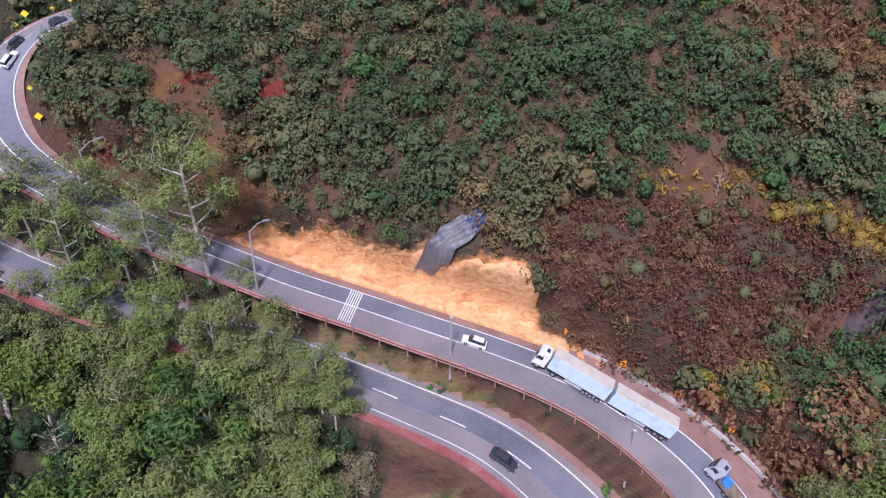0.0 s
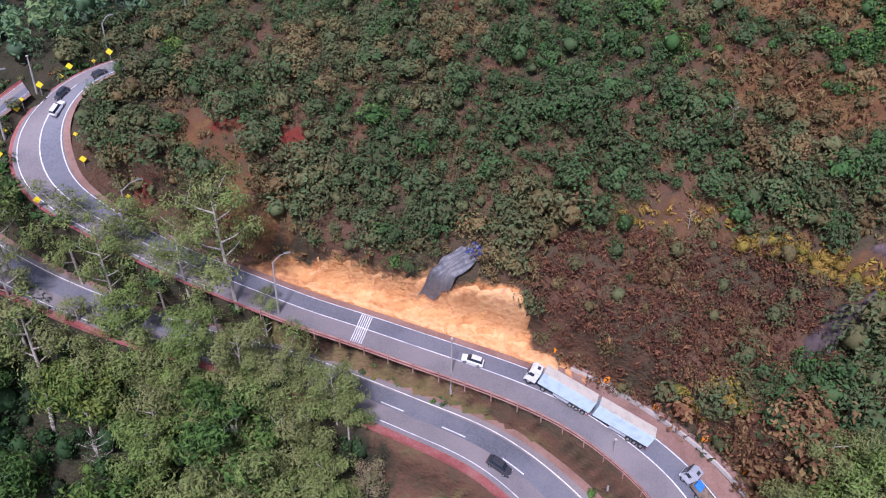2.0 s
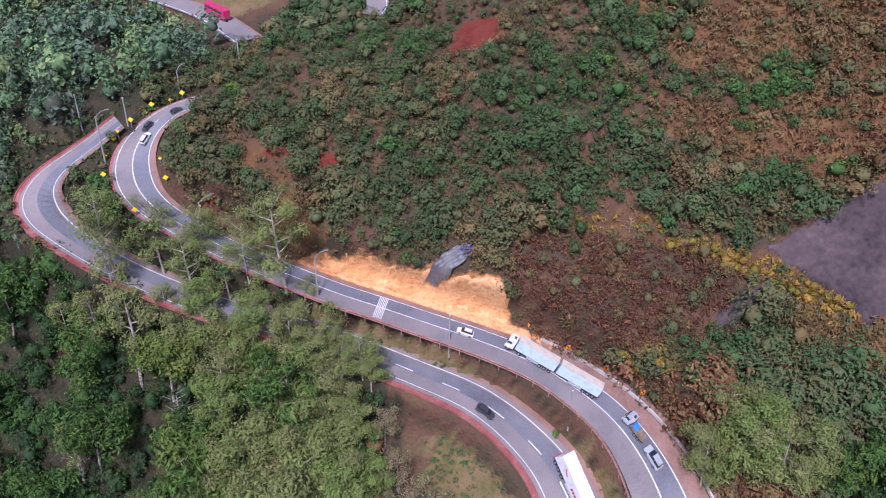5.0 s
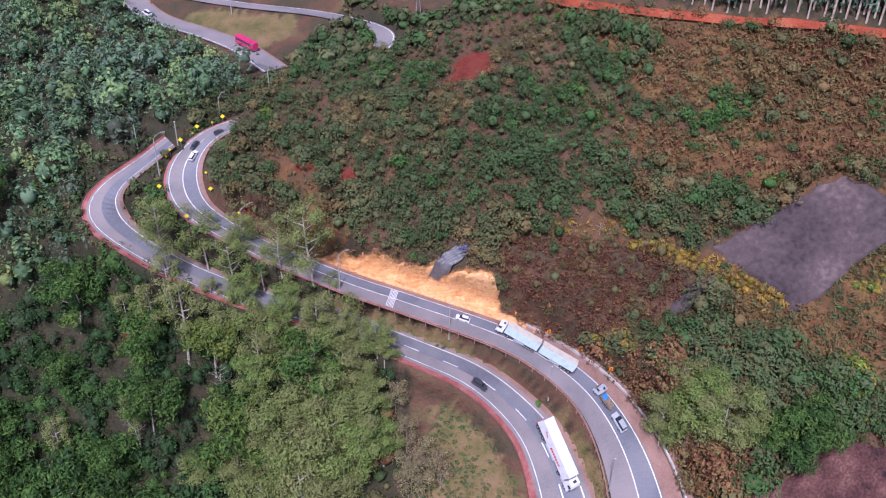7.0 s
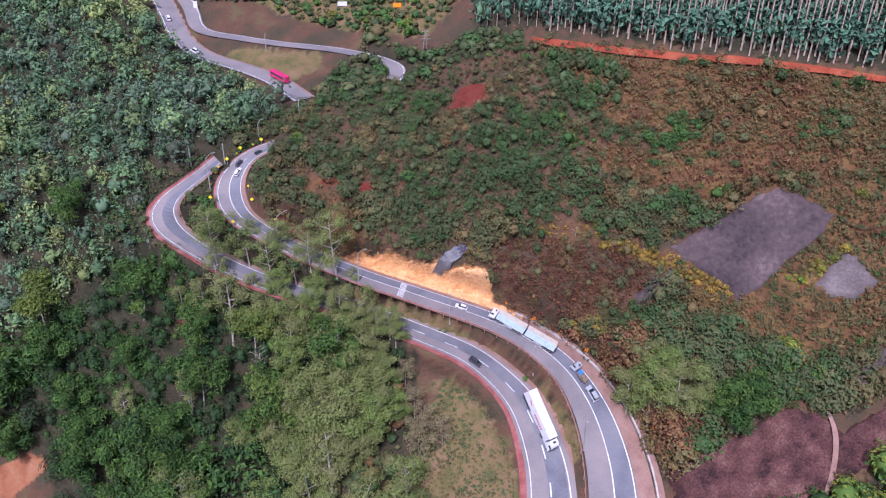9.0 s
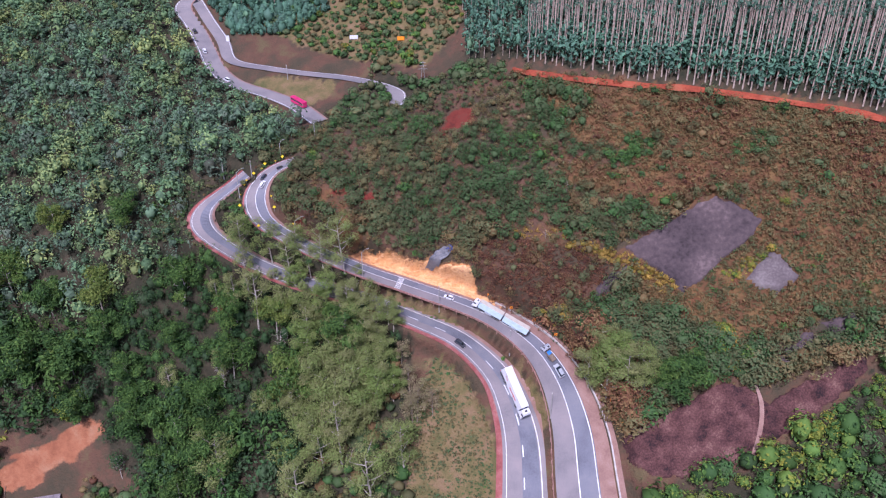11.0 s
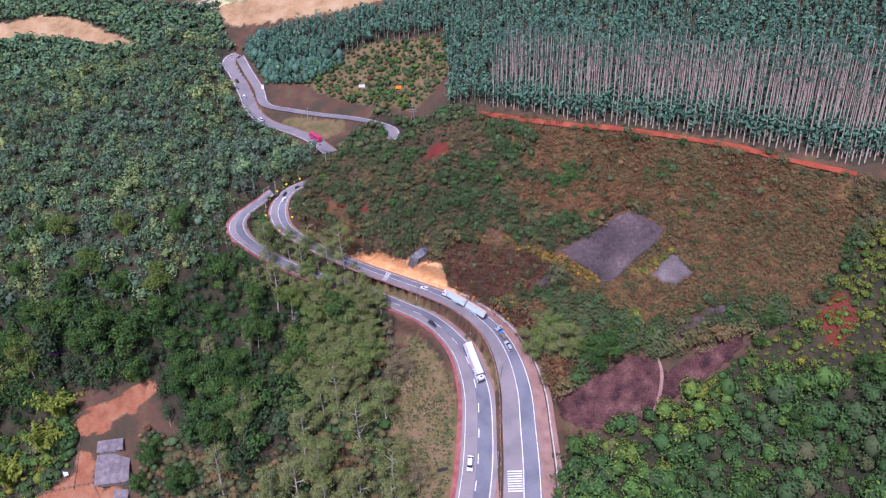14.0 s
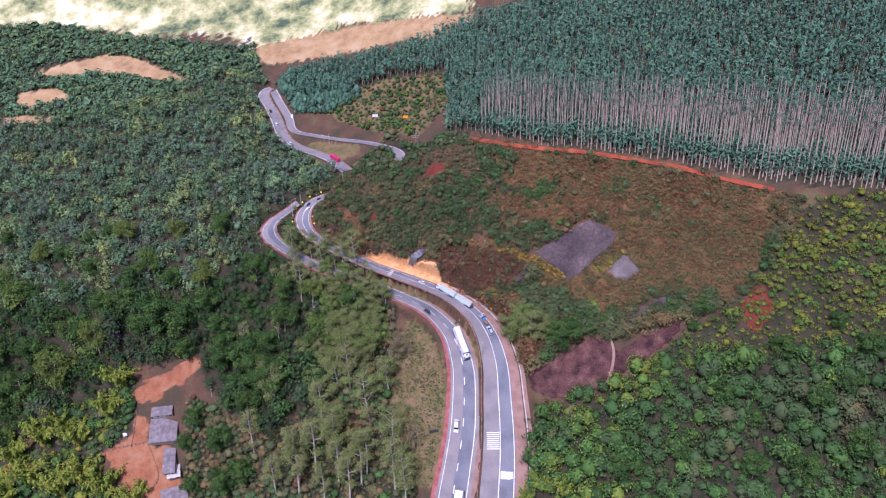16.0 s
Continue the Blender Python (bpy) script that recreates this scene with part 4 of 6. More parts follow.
plants("valley_wood", "bushy trees between the far road and the spur", "forest", MID_WOOD, 2500, 1.9,
       lambda u, v: 1.9 + 0 * u, lambda u, v, rng: 0.45 + rng.normal(0, 0.07, len(u)), leaves=80, leaf=0.2, seed=14)
plants("far_scrub", "patchy scrub on the next hillside", "scrub", FAR_HILL, 2500, 2.0,
       lambda u, v: 1.5 + 0 * u, lambda u, v, rng: 0.50 + rng.normal(0, 0.12, len(u)), leaves=50, leaf=0.25, seed=15)
SPUR_WOOD = [(-83.0, 103.4), (-75.4, 86.9), (-66.6, 78.3), (-50.1, 77.5), (-33.2, 89.0), (-47.1, 105.4), (-69.9, 113.0)]
plants("valley_wood", "young woods on the spur above the far road", "forest", SPUR_WOOD, 1500, 1.7,
       lambda u, v: 1.8 + 0 * u, lambda u, v, rng: 0.50 + rng.normal(0, 0.06, len(u)), leaves=60, leaf=0.2, seed=16, mat=BLUEGUM, avoid=[], squat=1.5)
plants("verge_grass", "patchy dry and green grass on the roadside verge", "grass", VERGE, 4200, 0.75, lambda u, v: 0.55 + 0 * u,
       lambda u, v, rng: 0.36 + 0.16 * wave(u, v, 0.12, 3.5) + rng.normal(0, 0.05, len(u)), leaves=18, leaf=0.4, avoid=[YARD_A], seed=37, core=0.0, squat=0.4, stretch=1.5, tone=0.06)
# leaf colour here includes the valley haze
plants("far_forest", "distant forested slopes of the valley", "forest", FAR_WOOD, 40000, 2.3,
       lambda u, v: 2.4 + 0 * u, lambda u, v, rng: 0.50 + 0.06 * wave(u, v, 0.03, 6.0) + rng.normal(0, 0.05, len(u)), leaves=26, leaf=0.34, seed=12, core=0.5, mat=HAZYLEAF)


# ---- eucalyptus plantation ----
def plantation(name, label, poly, count, gap, height, crown, tint, seed, low=0.55):
    rng = np.random.default_rng(seed)
    q = spaced(rng, scatter(rng, poly, count), gap)
    q = q[~near_road(q[:, 0], q[:, 1], 1.0)]
    base = to_world(q[:, 0], q[:, 1], ground_w(q[:, 0], q[:, 1]))
    h = height(q[:, 0], q[:, 1]) * rng.uniform(0.85, 1.1, len(q))
    n = len(q)
    ring = np.array([[math.cos(a), math.sin(a), 0] for a in (0, 1.571, 3.142, 4.712)])
    r0 = h * 0.0105
    lean = rng.normal(0, 0.012, (n, 2)) * h[:, None]
    b = base[:, None, :] + ring[None] * r0[:, None, None] - np.array([0, 0, 0.4])
    top = base + np.concatenate([lean, h[:, None] * 0.95], 1)
    t = top[:, None, :] + ring[None] * r0[:, None, None] * 0.35
    v = np.concatenate([b, t], 1).reshape(-1, 3)
    k = (np.arange(n) * 8)[:, None, None]
    f = np.array([[0, 1, 5, 4], [1, 2, 6, 5], [2, 3, 7, 6], [3, 0, 4, 7]])[None] + k
    ob = tagged(new(name, mesh_of(name, v, f.reshape(-1, 4), [PALE_BARK])), label, "plantation", kind="stuff")
    shade = np.clip(tint + rng.normal(0, 0.05, n), 0.05, 0.95)
    for name_, level, tall, wide, tone in (("crowns", (low + 1) / 2, (1 - low) * 0.6, crown, 0.0),) if low > 0 else (("crowns", 0.24, 0.28, crown * 1.15, 0.0), ("tops", 0.94, 0.07, crown * 0.55, -0.12)):
        cc = base + np.concatenate([lean * level, (h * level)[:, None]], 1)
        leafy = crowns_mesh(name_, cc, wide * rng.uniform(0.7, 1.25, n), h * tall, shade + tone, (24 if level > 0.9 else 30) if level > 0.5 else 44, 0.33, seed + int(level * 10), core=0.4 if low > 0 else 0.0, up=0.2, jitter=0.9, mat=BLUEGUM)
        lo = new(name_, leafy)
        lo.parent = ob
    return ob


plantation("eucalyptus_stand", "tall eucalyptus plantation with pale straight trunks", STAND_FRONT, 9000, 1.6,
           lambda u, v: 20 + 0.05 * np.clip(u - 30, 0, 140), 1.9, 0.45, 21, 0.0)
plantation("eucalyptus_stand", "young blue-green eucalyptus rows on the far slope", STAND_BACK, 24000, 2.15,
           lambda u, v: 9 + 0 * u, 2.0, 0.50, 23, 0.1)


# ---- sheets laid on the slope ----
def sheet(name, poly, mat, step, lift, relief_fn, label, category="", kind=""):
    """A skin over an outline of the slope, with its own relief and a folded-down rim."""
    p = np.array(poly)
    us, vs = np.arange(p[:, 0].min() - step, p[:, 0].max() + 2 * step, step), np.arange(p[:, 1].min() - step, p[:, 1].max() + 2 * step, step)
    a, b = np.meshgrid(us, vs)
    fu, fv = a.ravel(), b.ravel()
    keep = inside(poly, fu + 0.5 * np.sin(fv * 2.1) * step, fv + 0.5 * np.sin(fu * 1.7) * step)
    keep &= ~near_road(fu, fv, 0.1)
    w = ground_w(fu, fv) + np.where(keep, lift + relief_fn(fu, fv), -1.2)
    f = grid_faces(len(vs), len(us))
    f = f[keep[f].any(1)]
    used = np.unique(f)
    idx = np.full(len(fu), -1)
    idx[used] = np.arange(len(used))
    return tagged(new(name, mesh_of(name, to_world(fu[used], fv[used], w[used]), idx[f], [mat], True)), label, category, kind=kind)


def gullies(u, v):
    return np.array([0.55 * abs(noise.noise((a * 0.5, b * 0.12, 1.0))) + 0.35 * noise.noise((a * 0.25, b * 0.3, 4.0)) for a, b in zip(u, v)])


def crumple(u, v):
    return np.array([0.5 * noise.noise((a * 0.12, b * 0.12, 8.0)) + 0.12 * noise.noise((a * 0.6, b * 0.6, 2.0)) for a, b in zip(u, v)])


def strata(u, v):
    return np.array([1.9 * abs(noise.noise(((a + 0.7 * b) * 0.3, (b - 0.7 * a) * 0.06, 5.0))) + 0.4 * noise.noise((a * 0.5, b * 0.5, 3.0)) for a, b in zip(u, v)])


OCHRE = material("ochre_cut", [(0.36, 0.16, 0.07), (0.56, 0.29, 0.12), (0.66, 0.39, 0.18), (0.46, 0.22, 0.11)], 0.16, 0.95, 0.8, fine=8)
sheet("cut_slope", CUT, OCHRE, 0.5, 0.1, gullies, "freshly cut ochre earth bank beside the road", "earth bank", "structure")
sheet("shotcrete_face", PATCH_BIG, SHEET, 0.45, 0.8, crumple, "grey-purple shotcrete face stabilising the slope", "retaining face", "structure")
sheet("shotcrete_face", PATCH_SMALL, SHEET, 0.7, 0.7, crumple, "small shotcrete face on the scrub slope", "retaining face", "structure")
sheet("shotcrete_face", PATCH_STRIP, SHEET, 0.7, 0.7, crumple, "narrow shotcrete strip above the shale", "retaining face", "structure")
PALE_SHEET = material("pale_shotcrete", [(0.07, 0.056, 0.056), (0.12, 0.098, 0.096), (0.19, 0.165, 0.155)], 0.15, 0.9, 0.5, fine=12)
sheet("shotcrete_face", SPUR, PALE_SHEET, 0.8, 1.0, crumple, "pale grey shotcrete over a small rock spur", "retaining face", "structure")
sheet("shale_cut", SHALE, ROCK, 0.5, 0.5, strata, "bare red shale cutting above the road", "rock face", "structure")


def band_on_ground(name, points, width, mat, lift, label, category):
    """A path that follows the slope."""
    q = spline(points, 0.8)
    d = np.gradient(q, axis=0)
    n = np.stack([-d[:, 1], d[:, 0]], 1)
    n /= np.linalg.norm(n, axis=1)[:, None]
    wob = np.array([1 + 0.35 * noise.noise((i * 0.15, 0.5, 2.0)) for i in range(len(q))])[:, None]
    rows = [q + n * width * k * wob for k in (-0.5, -0.2, 0.2, 0.5)]
    v = np.concatenate([to_world(r[:, 0], r[:, 1], ground_w(r[:, 0], r[:, 1]) + lift) for r in rows])
    f = grid_faces(4, len(q))
    return tagged(new(name, mesh_of(name, v, f, [mat], True)), label, category, kind="structure")


band_on_ground("dirt_track", TRACK, 1.7, REDSOIL, 0.9, "red earth track below the plantation", "track")
band_on_ground("footpath", [(79.0, -58.6), (79.9, -63.7), (78.9, -70.1), (76.0, -77.4)], 0.9, SHOULDER, 1.3, "pale worn path down the shale cutting", "track")

# ---- tarpaulin ----
corner = [(-4.0, -20.4), (-0.1, -20.9), (5.1, -16.3), (1.6, -16.1)]
rows_, cols_ = 34, 26
tv = []
for j in range(rows_):
    for i in range(cols_):
        a, b = i / (cols_ - 1), j / (rows_ - 1)
        wob = 0.5 * math.sin(b * 7 + a * 3) + 0.3 * math.sin(b * 17)
        lo = Vector(corner[0]).lerp(Vector(corner[1]), a)
        hi = Vector(corner[3]).lerp(Vector(corner[2]), a)
        p = lo.lerp(hi, b)
        tv.append((p.x + wob * 0.5, p.y + 0.25 * math.sin(a * 9 + b * 4), a, b))
tv = np.array(tv)
fold = 0.22 * np.abs(np.sin(tv[:, 2] * 16 + 2.2 * np.sin(tv[:, 3] * 5))) + 0.15 * np.sin(tv[:, 3] * 23 + tv[:, 2] * 9)
f = grid_faces(rows_, cols_)
idx = ((tv[f[:, 0], 3] > 0.72) & (tv[f[:, 0], 2] > 0.45 + 0.2 * np.sin(tv[f[:, 0], 3] * 30))).astype(int)
tarp = new("tarpaulin", mesh_of("tarpaulin", to_world(tv[:, 0], tv[:, 1], ground_w(tv[:, 0], tv[:, 1]) + 0.75 + fold), f, [TARP, TARP_BLUE], True, idx))
tagged(tarp, "crumpled grey tarpaulin with blue end over the slip", "tarpaulin")


# ---- road furniture ----
def on_line(line, k, off, z=0.0):
    return Vector((line["c"][k] + line["side"][k] * off * line["size"][k] + np.array([0, 0, z])).tolist())


rail = tagged(new("guard_rail"), "low red-dusted guard rail along the median edge", "guard rail")
k0 = near_index(UPPER, (-23.2, -22.7)[0], (-23.2, -22.7)[1])
for part_name, z, h in (("beam", 0.38, 0.3), ("lower_band", 0.02, 0.2)):
    k = np.arange(k0, nU)
    c, s_ = UPPER["c"][k], UPPER["side"][k] * UPPER["size"][k, None]
    prof = [(-0.04, z), (0.05, z + h * 0.3), (-0.02, z + h * 0.5), (0.05, z + h * 0.7), (-0.04, z + h)]
    v = np.concatenate([c + s_ * (-4.95 + a) + np.array([0, 0, b]) for a, b in prof])
    ob = new(part_name, mesh_of(part_name, v, grid_faces(len(prof), len(k)), [RAIL]))
    ob.parent = rail
for k in range(k0, nU, 3):
    p = on_line(UPPER, k, -5.08)
    part("post", block((0.12, 0.12, 1.6), p + Vector((0, 0, 0.1)), 0.02), RAIL, rail)
drain = tagged(new("drain_channel"), "pale concrete drain kerb beside the shoulder", "kerb", kind="structure")
k1 = near_index(UPPER, (16.1, -29.4)[0], (16.1, -29.4)[1])
road_part("kerb", CONCRETE, [raised(UPPER, 7.2, 7.5, 0.35, k1)], drain)
road_part("channel", SHOULDER, [strip(UPPER, 7.5, 8.6, 0.1, k1)], drain)
wall = tagged(new("retaining_wall"), "low red-brown retaining wall beside the downhill road", "wall", kind="structure")
ka, kb = near_index(LOWER, (-11.1, -35.5)[0], (-11.1, -35.5)[1]), near_index(LOWER, (-5.0, -38.5)[0], (-5.0, -38.5)[1])
road_part("wall_face", RAIL, [raised(LOWER, 5.9, 6.3, 1.3, min(ka, kb), max(ka, kb) + 2)], wall)
def cross_bar(line, k, ahead, a, b, length, lift=0.1):
    """A painted bar across the lanes, ahead metres beyond sample k."""
    t = line["c"][k + 1] - line["c"][k]
    t = t / np.linalg.norm(t)
    c, s_ = line["c"][k] + t * ahead + np.array([0, 0, lift]), line["side"][k] * line["size"][k]
    return np.array([c + s_ * a, c + s_ * b, c + s_ * b + t * length, c + s_ * a + t * length]), np.array([[0, 1, 2, 3]])


for (u, v), a, b, count, gap_, lab in (((-11.5, -24.0), -3.9, 3.4, 6, 0.26, "worn white transverse rumble bars across the lanes"), ((32.2, -91.1), -3.6, -0.3, 9, 0.8, "white transverse bars painted before the bend")):
    kr = near_index(UPPER, u, v)
    bars = tagged(new("rumble_strip"), lab, "road marking", kind="structure")
    for i in range(count):
        road_part("bar", MARK, [cross_bar(UPPER, kr, i * gap_, a, b, gap_ * 0.45)], bars)
kr = near_index(UPPER, (36.6, -105.7)[0], (36.6, -105.7)[1])
legend = tagged(new("speed_legend"), "white block with round speed legends painted on the lane", "road marking", kind="structure")
road_part("block", MARK, [cross_bar(UPPER, kr, 0, 0.3, 3.3, 3.0)], legend)


def lamp_post(at, h, arm, label, turn=0.0, lamp=True):
    t = thing("lamp_post" if lamp else "utility_pole", at, label, "street lamp" if lamp else "pole", "roadside poles", turn)
    part("pole", tubes(((0, 0, -0.8), (0, 0, h), 0.15, 0.09), sides=8), POLE, t)
    if lamp:
        part("arm", tubes(((0, 0, h - 0.1), (arm * 0.6, 0, h + 0.7), 0.06, 0.05), ((arm * 0.6, 0, h + 0.7), (arm, 0, h + 0.85), 0.05, 0.045), sides=6), POLE, t)
        part("lamp_head", block((0.75, 0.3, 0.16), (arm + 0.3, 0, h + 0.88), 0.05), STEEL, t, "pale lamp head")
    else:
        part("cap", block((0.3, 0.3, 0.12), (0, 0, h), 0.03), CONCRETE, t)
    return t


for (u, v), h, arm, turn in [((-20.8, -23.1), 7.6, 1.5, 0.3), ((-39.0, -12.1), 6.0, 2.0, 0.5), ((-54.7, 0.2), 8.0, 1.6, 0.4), ((-44.1, 14.4), 4.0, 1.0, 0.6)]:
    lamp_post(place(u, v), h, arm, "tall grey lamp post with a single bent arm", turn)
for (u, v), h in [((-0.2, -32.5), 7.8), ((18.6, -44.7), 7.8), ((28.1, -62.2), 7.8), ((26.6, -90.0), 7.0), ((-60.2, 8.3), 6.0), ((-51.6, 6.8), 5.0), ((-34.7, 22.3), 4.0), ((-45.6, 52.2), 5.0)]:
    lamp_post(place(u, v), h, 0, "plain grey concrete pole beside the road", 0, False)


def chevron_sign(at, s=1.0):
    t = thing("chevron_sign", at, "orange curve sign with black chevron on a post", "road sign", "curve chevrons", 0.15)
    part("post", tubes(((0, 0.06, -0.6), (0, 0.06, 1.9 * s), 0.05, 0.05), sides=6), STEEL, t)
    part("panel", block((0.95 * s, 0.05, 1.05 * s), (0, 0, 1.6 * s), 0.02), ORANGE, t)
    bm = bmesh.new()
    for sg in (1, -1):
        box(bm, (0.62 * s, 0.03, 0.2 * s), (0.02, -0.035, 1.6 * s + sg * 0.2 * s), 0, 1, Matrix.Rotation(sg * 0.75, 4, "Y"))
    part("arrow", bm, BLACK, t)
    return t


for u, v in [(8.3, -25.5), (14.1, -28.3), (20.0, -32.6), (26.2, -36.2), (32.0, -40.5), (36.7, -44.8), (40.5, -49.7), (43.1, -54.6), (45.1, -59.4), (47.2, -66.1)]:
    chevron_sign(place(u, v), 0.85 * float(size_at(v)))


def yellow_sign(at, s=1.0):
    t = thing("curve_sign", at, "yellow diamond curve sign on a post at the bend", "road sign", "yellow bend signs", 0.2)
    part("post", tubes(((0, 0.06, -0.6), (0, 0.06, 1.7 * s), 0.05, 0.05), sides=6), STEEL, t)
    part("panel", block((0.8 * s, 0.05, 0.8 * s), (0, 0, 1.6 * s), 0.02, 1, Matrix.Rotation(0.785, 4, "Y")), YELLOW, t)
    return t


for i, (u, v) in enumerate([(-43.4, 12.7), (-45.4, 11.8), (-48.3, 10.5), (-49.2, 9.3), (-51.0, 6.7), (-52.9, 4.8), (-53.6, 3.5), (-54.6, 0.6), (-54.2, -3.6), (-45.9, -0.1), (-45.2, -3.2), (-40.2, -6.9), (-48.8, -10.0)]):
    yellow_sign(place(u, v), 0.85 if i % 2 == 0 else 0.55)


def board(at, w, h, lift, mat, label, turn=0.0):
    t = thing("billboard", at, label, "billboard", "", turn)
    for x in (-w * 0.3, w * 0.3):
        part("post", block((0.15, 0.15, lift + h + 0.6), (x, 0.15, (lift + h) / 2 - 0.3), 0.01), WOOD, t)
    part("panel", block((w, 0.12, h), (0, 0, lift + h / 2), 0.03), mat, t)
    return t


board(place(*(-24.3, 70.5)), 2.8, 1.3, 0.5, WHITE, "white roadside billboard on two posts")
board(place(*(-8.3, 65.8)), 2.4, 1.3, 0.5, ORANGE, "orange roadside billboard on two posts")
board(place(*(8.0, -90.7)), 3.6, 1.3, 0.8, DARK, "dark backs of twin road signs on posts", 0.2)
board(place(*(-68.5, 75.4)), 1.2, 2.0, 0.3, WHITE, "white upright sign by the far road")
tower = thing("pylon", place(*(-1.8, 43.6)), "thin steel line pylon with cross arms", "pylon")
for sx, sy in ((-1, -1), (1, -1), (1, 1), (-1, 1)):
    part("leg", tubes(((sx * 0.7, sy * 0.7, -0.4), (sx * 0.1, sy * 0.1, 7.0), 0.09, 0.06), sides=5), STEEL, tower)
for z, w in ((4.6, 1.5), (5.6, 1.2), (6.6, 0.9)):
    part("cross_arm", tubes(((-w, 0, z), (w, 0, z), 0.07, 0.07), sides=5), STEEL, tower)


# ---- vehicles ----
def wheel(parent, x, y, r, w=0.28):
    bm = bmesh.new()
    bmesh.ops.create_cone(bm, cap_ends=True, segments=14, radius1=r, radius2=r, depth=w, matrix=Matrix.Translation((x, y, r)) @ Matrix.Rotation(math.pi / 2, 4, "Y"))
    bmesh.ops.bevel(bm, geom=[e for e in bm.edges if e.calc_face_angle(0) > 1], offset=0.04, segments=1, affect="EDGES")
    t = part("wheel", bm, BLACK, parent)
    bm = bmesh.new()
    bmesh.ops.create_cone(bm, cap_ends=True, segments=10, radius1=r * 0.55, radius2=r * 0.45, depth=w + 0.04, matrix=Matrix.Translation((x, y, r)) @ Matrix.Rotation(math.pi / 2, 4, "Y"))
    part("rim", bm, STEEL, t)


def hull(profile, width, narrow=0.0, bevel=0.08):
    """A body drawn from its side profile (y along, z up), set in towards the top."""
    bm = bmesh.new()
    top = max(z for _, z in profile)
    low = min(z for _, z in profile)
    sides = []
    for sx in (-1, 1):
        sides.append([bm.verts.new((sx * (width / 2 - narrow * (z - low) / (top - low)), y, z)) for y, z in profile])
    n = len(profile)
    bm.faces.new(sides[0])
    bm.faces.new(sides[1][::-1])
    for i in range(n):
        bm.faces.new((sides[0][i], sides[1][i], sides[1][(i + 1) % n], sides[0][(i + 1) % n]))
    bmesh.ops.recalc_face_normals(bm, faces=bm.faces)
    bmesh.ops.bevel(bm, geom=list(bm.edges), offset=bevel, segments=2, affect="EDGES", profile=0.6)
    return bm


def stand_on(ob, line, k, off, down=True, scale=1.0):
    """Sets a vehicle on the road, nose along the line (or against it)."""
    k = int(np.clip(k, 2, len(line["c"]) - 3))
    t = Vector((line["c"][k + 2] - line["c"][k - 2]).tolist()).normalized()
    s = Vector(line["side"][k].tolist())
    if not down:
        t, s = -t, -s
    r = t.cross(s.cross(t)).normalized()
    up = s.cross(t).normalized()
    if up.z < 0:
        up = -up
    r = t.cross(up).normalized()
    m = Matrix((r, t, up)).transposed().to_4x4()
    base = on_line(line, k, off, 0.05)
    ob.matrix_basis = Matrix.Translation(base) @ m @ Matrix.Scale(scale * float(line["size"][k]), 4)


def car(label, mat, line, k, off, down=True, scale=0.82, tall=0.0, name="car"):
    t = new(name)
    tagged(t, label, "car" if name == "car" else name, "cars on the road")
    part("body", hull([(-2.1, 0.35), (2.05, 0.35), (2.15, 0.7), (1.2, 0.95 + tall * 0.3), (-2.05, 1.0 + tall * 0.4), (-2.15, 0.7)], 1.76, 0.05), mat, t)
    cab = part("cabin", hull([(-1.9, 0.95), (1.15, 0.95), (0.45, 1.45 + tall), (-1.55, 1.48 + tall)], 1.6, 0.16, 0.06), GLASS, t, "dark tinted windows")
    part("roof", block((1.26, 1.9 + tall, 0.07), (0, -0.55, 1.49 + tall), 0.03), mat, cab)
    for x in (-0.8, 0.8):
        for y in (-1.3, 1.3):
            wheel(t, x, y, 0.32, 0.2)
        part("headlight", block((0.3, 0.08, 0.14), (x * 0.75, 2.1, 0.68), 0.02), WHITE, t)
        part("tail_light", block((0.25, 0.08, 0.16), (x * 0.8, -2.12, 0.75), 0.02), REDPAINT, t)
    stand_on(t, line, k, off, down, scale)
    return t


def cab_parts(t, y0, mat):
    part("cab", hull([(y0 - 2.1, 0.75), (y0, 0.6), (y0 + 0.06, 1.6), (y0 - 0.15, 2.9), (y0 - 0.75, 3.45), (y0 - 2.1, 3.3)], 2.45, 0.08, 0.1), mat, t)
    part("windscreen", block((2.1, 0.08, 0.85), (0, y0 - 0.02, 2.3), 0.03, 1, Matrix.Rotation(0.14, 4, "X")), GLASS, t)
    part("grille", block((1.6, 0.1, 0.85), (0, y0 + 0.04, 1.25), 0.04), DARK, t)
    part("bumper", block((2.4, 0.25, 0.35), (0, y0 - 0.02, 0.62), 0.06), WHITE, t)
    part("sun_roof", block((0.9, 0.6, 0.05), (0, y0 - 1.4, 3.42), 0.02), DARK, t)
    for x in (-1, 1):
        part("side_window", block((0.05, 0.9, 0.7), (x * 1.2, y0 - 0.75, 2.3), 0.02), GLASS, t)
        part("mirror", block((0.18, 0.2, 0.6), (x * 1.42, y0 - 0.15, 2.3), 0.04), DARK, t)
        part("headlight", block((0.4, 0.08, 0.22), (x * 0.9, y0 + 0.06, 0.85), 0.03), SILVER, t)
        wheel(t, x * 1.05, y0 - 0.9, 0.5)


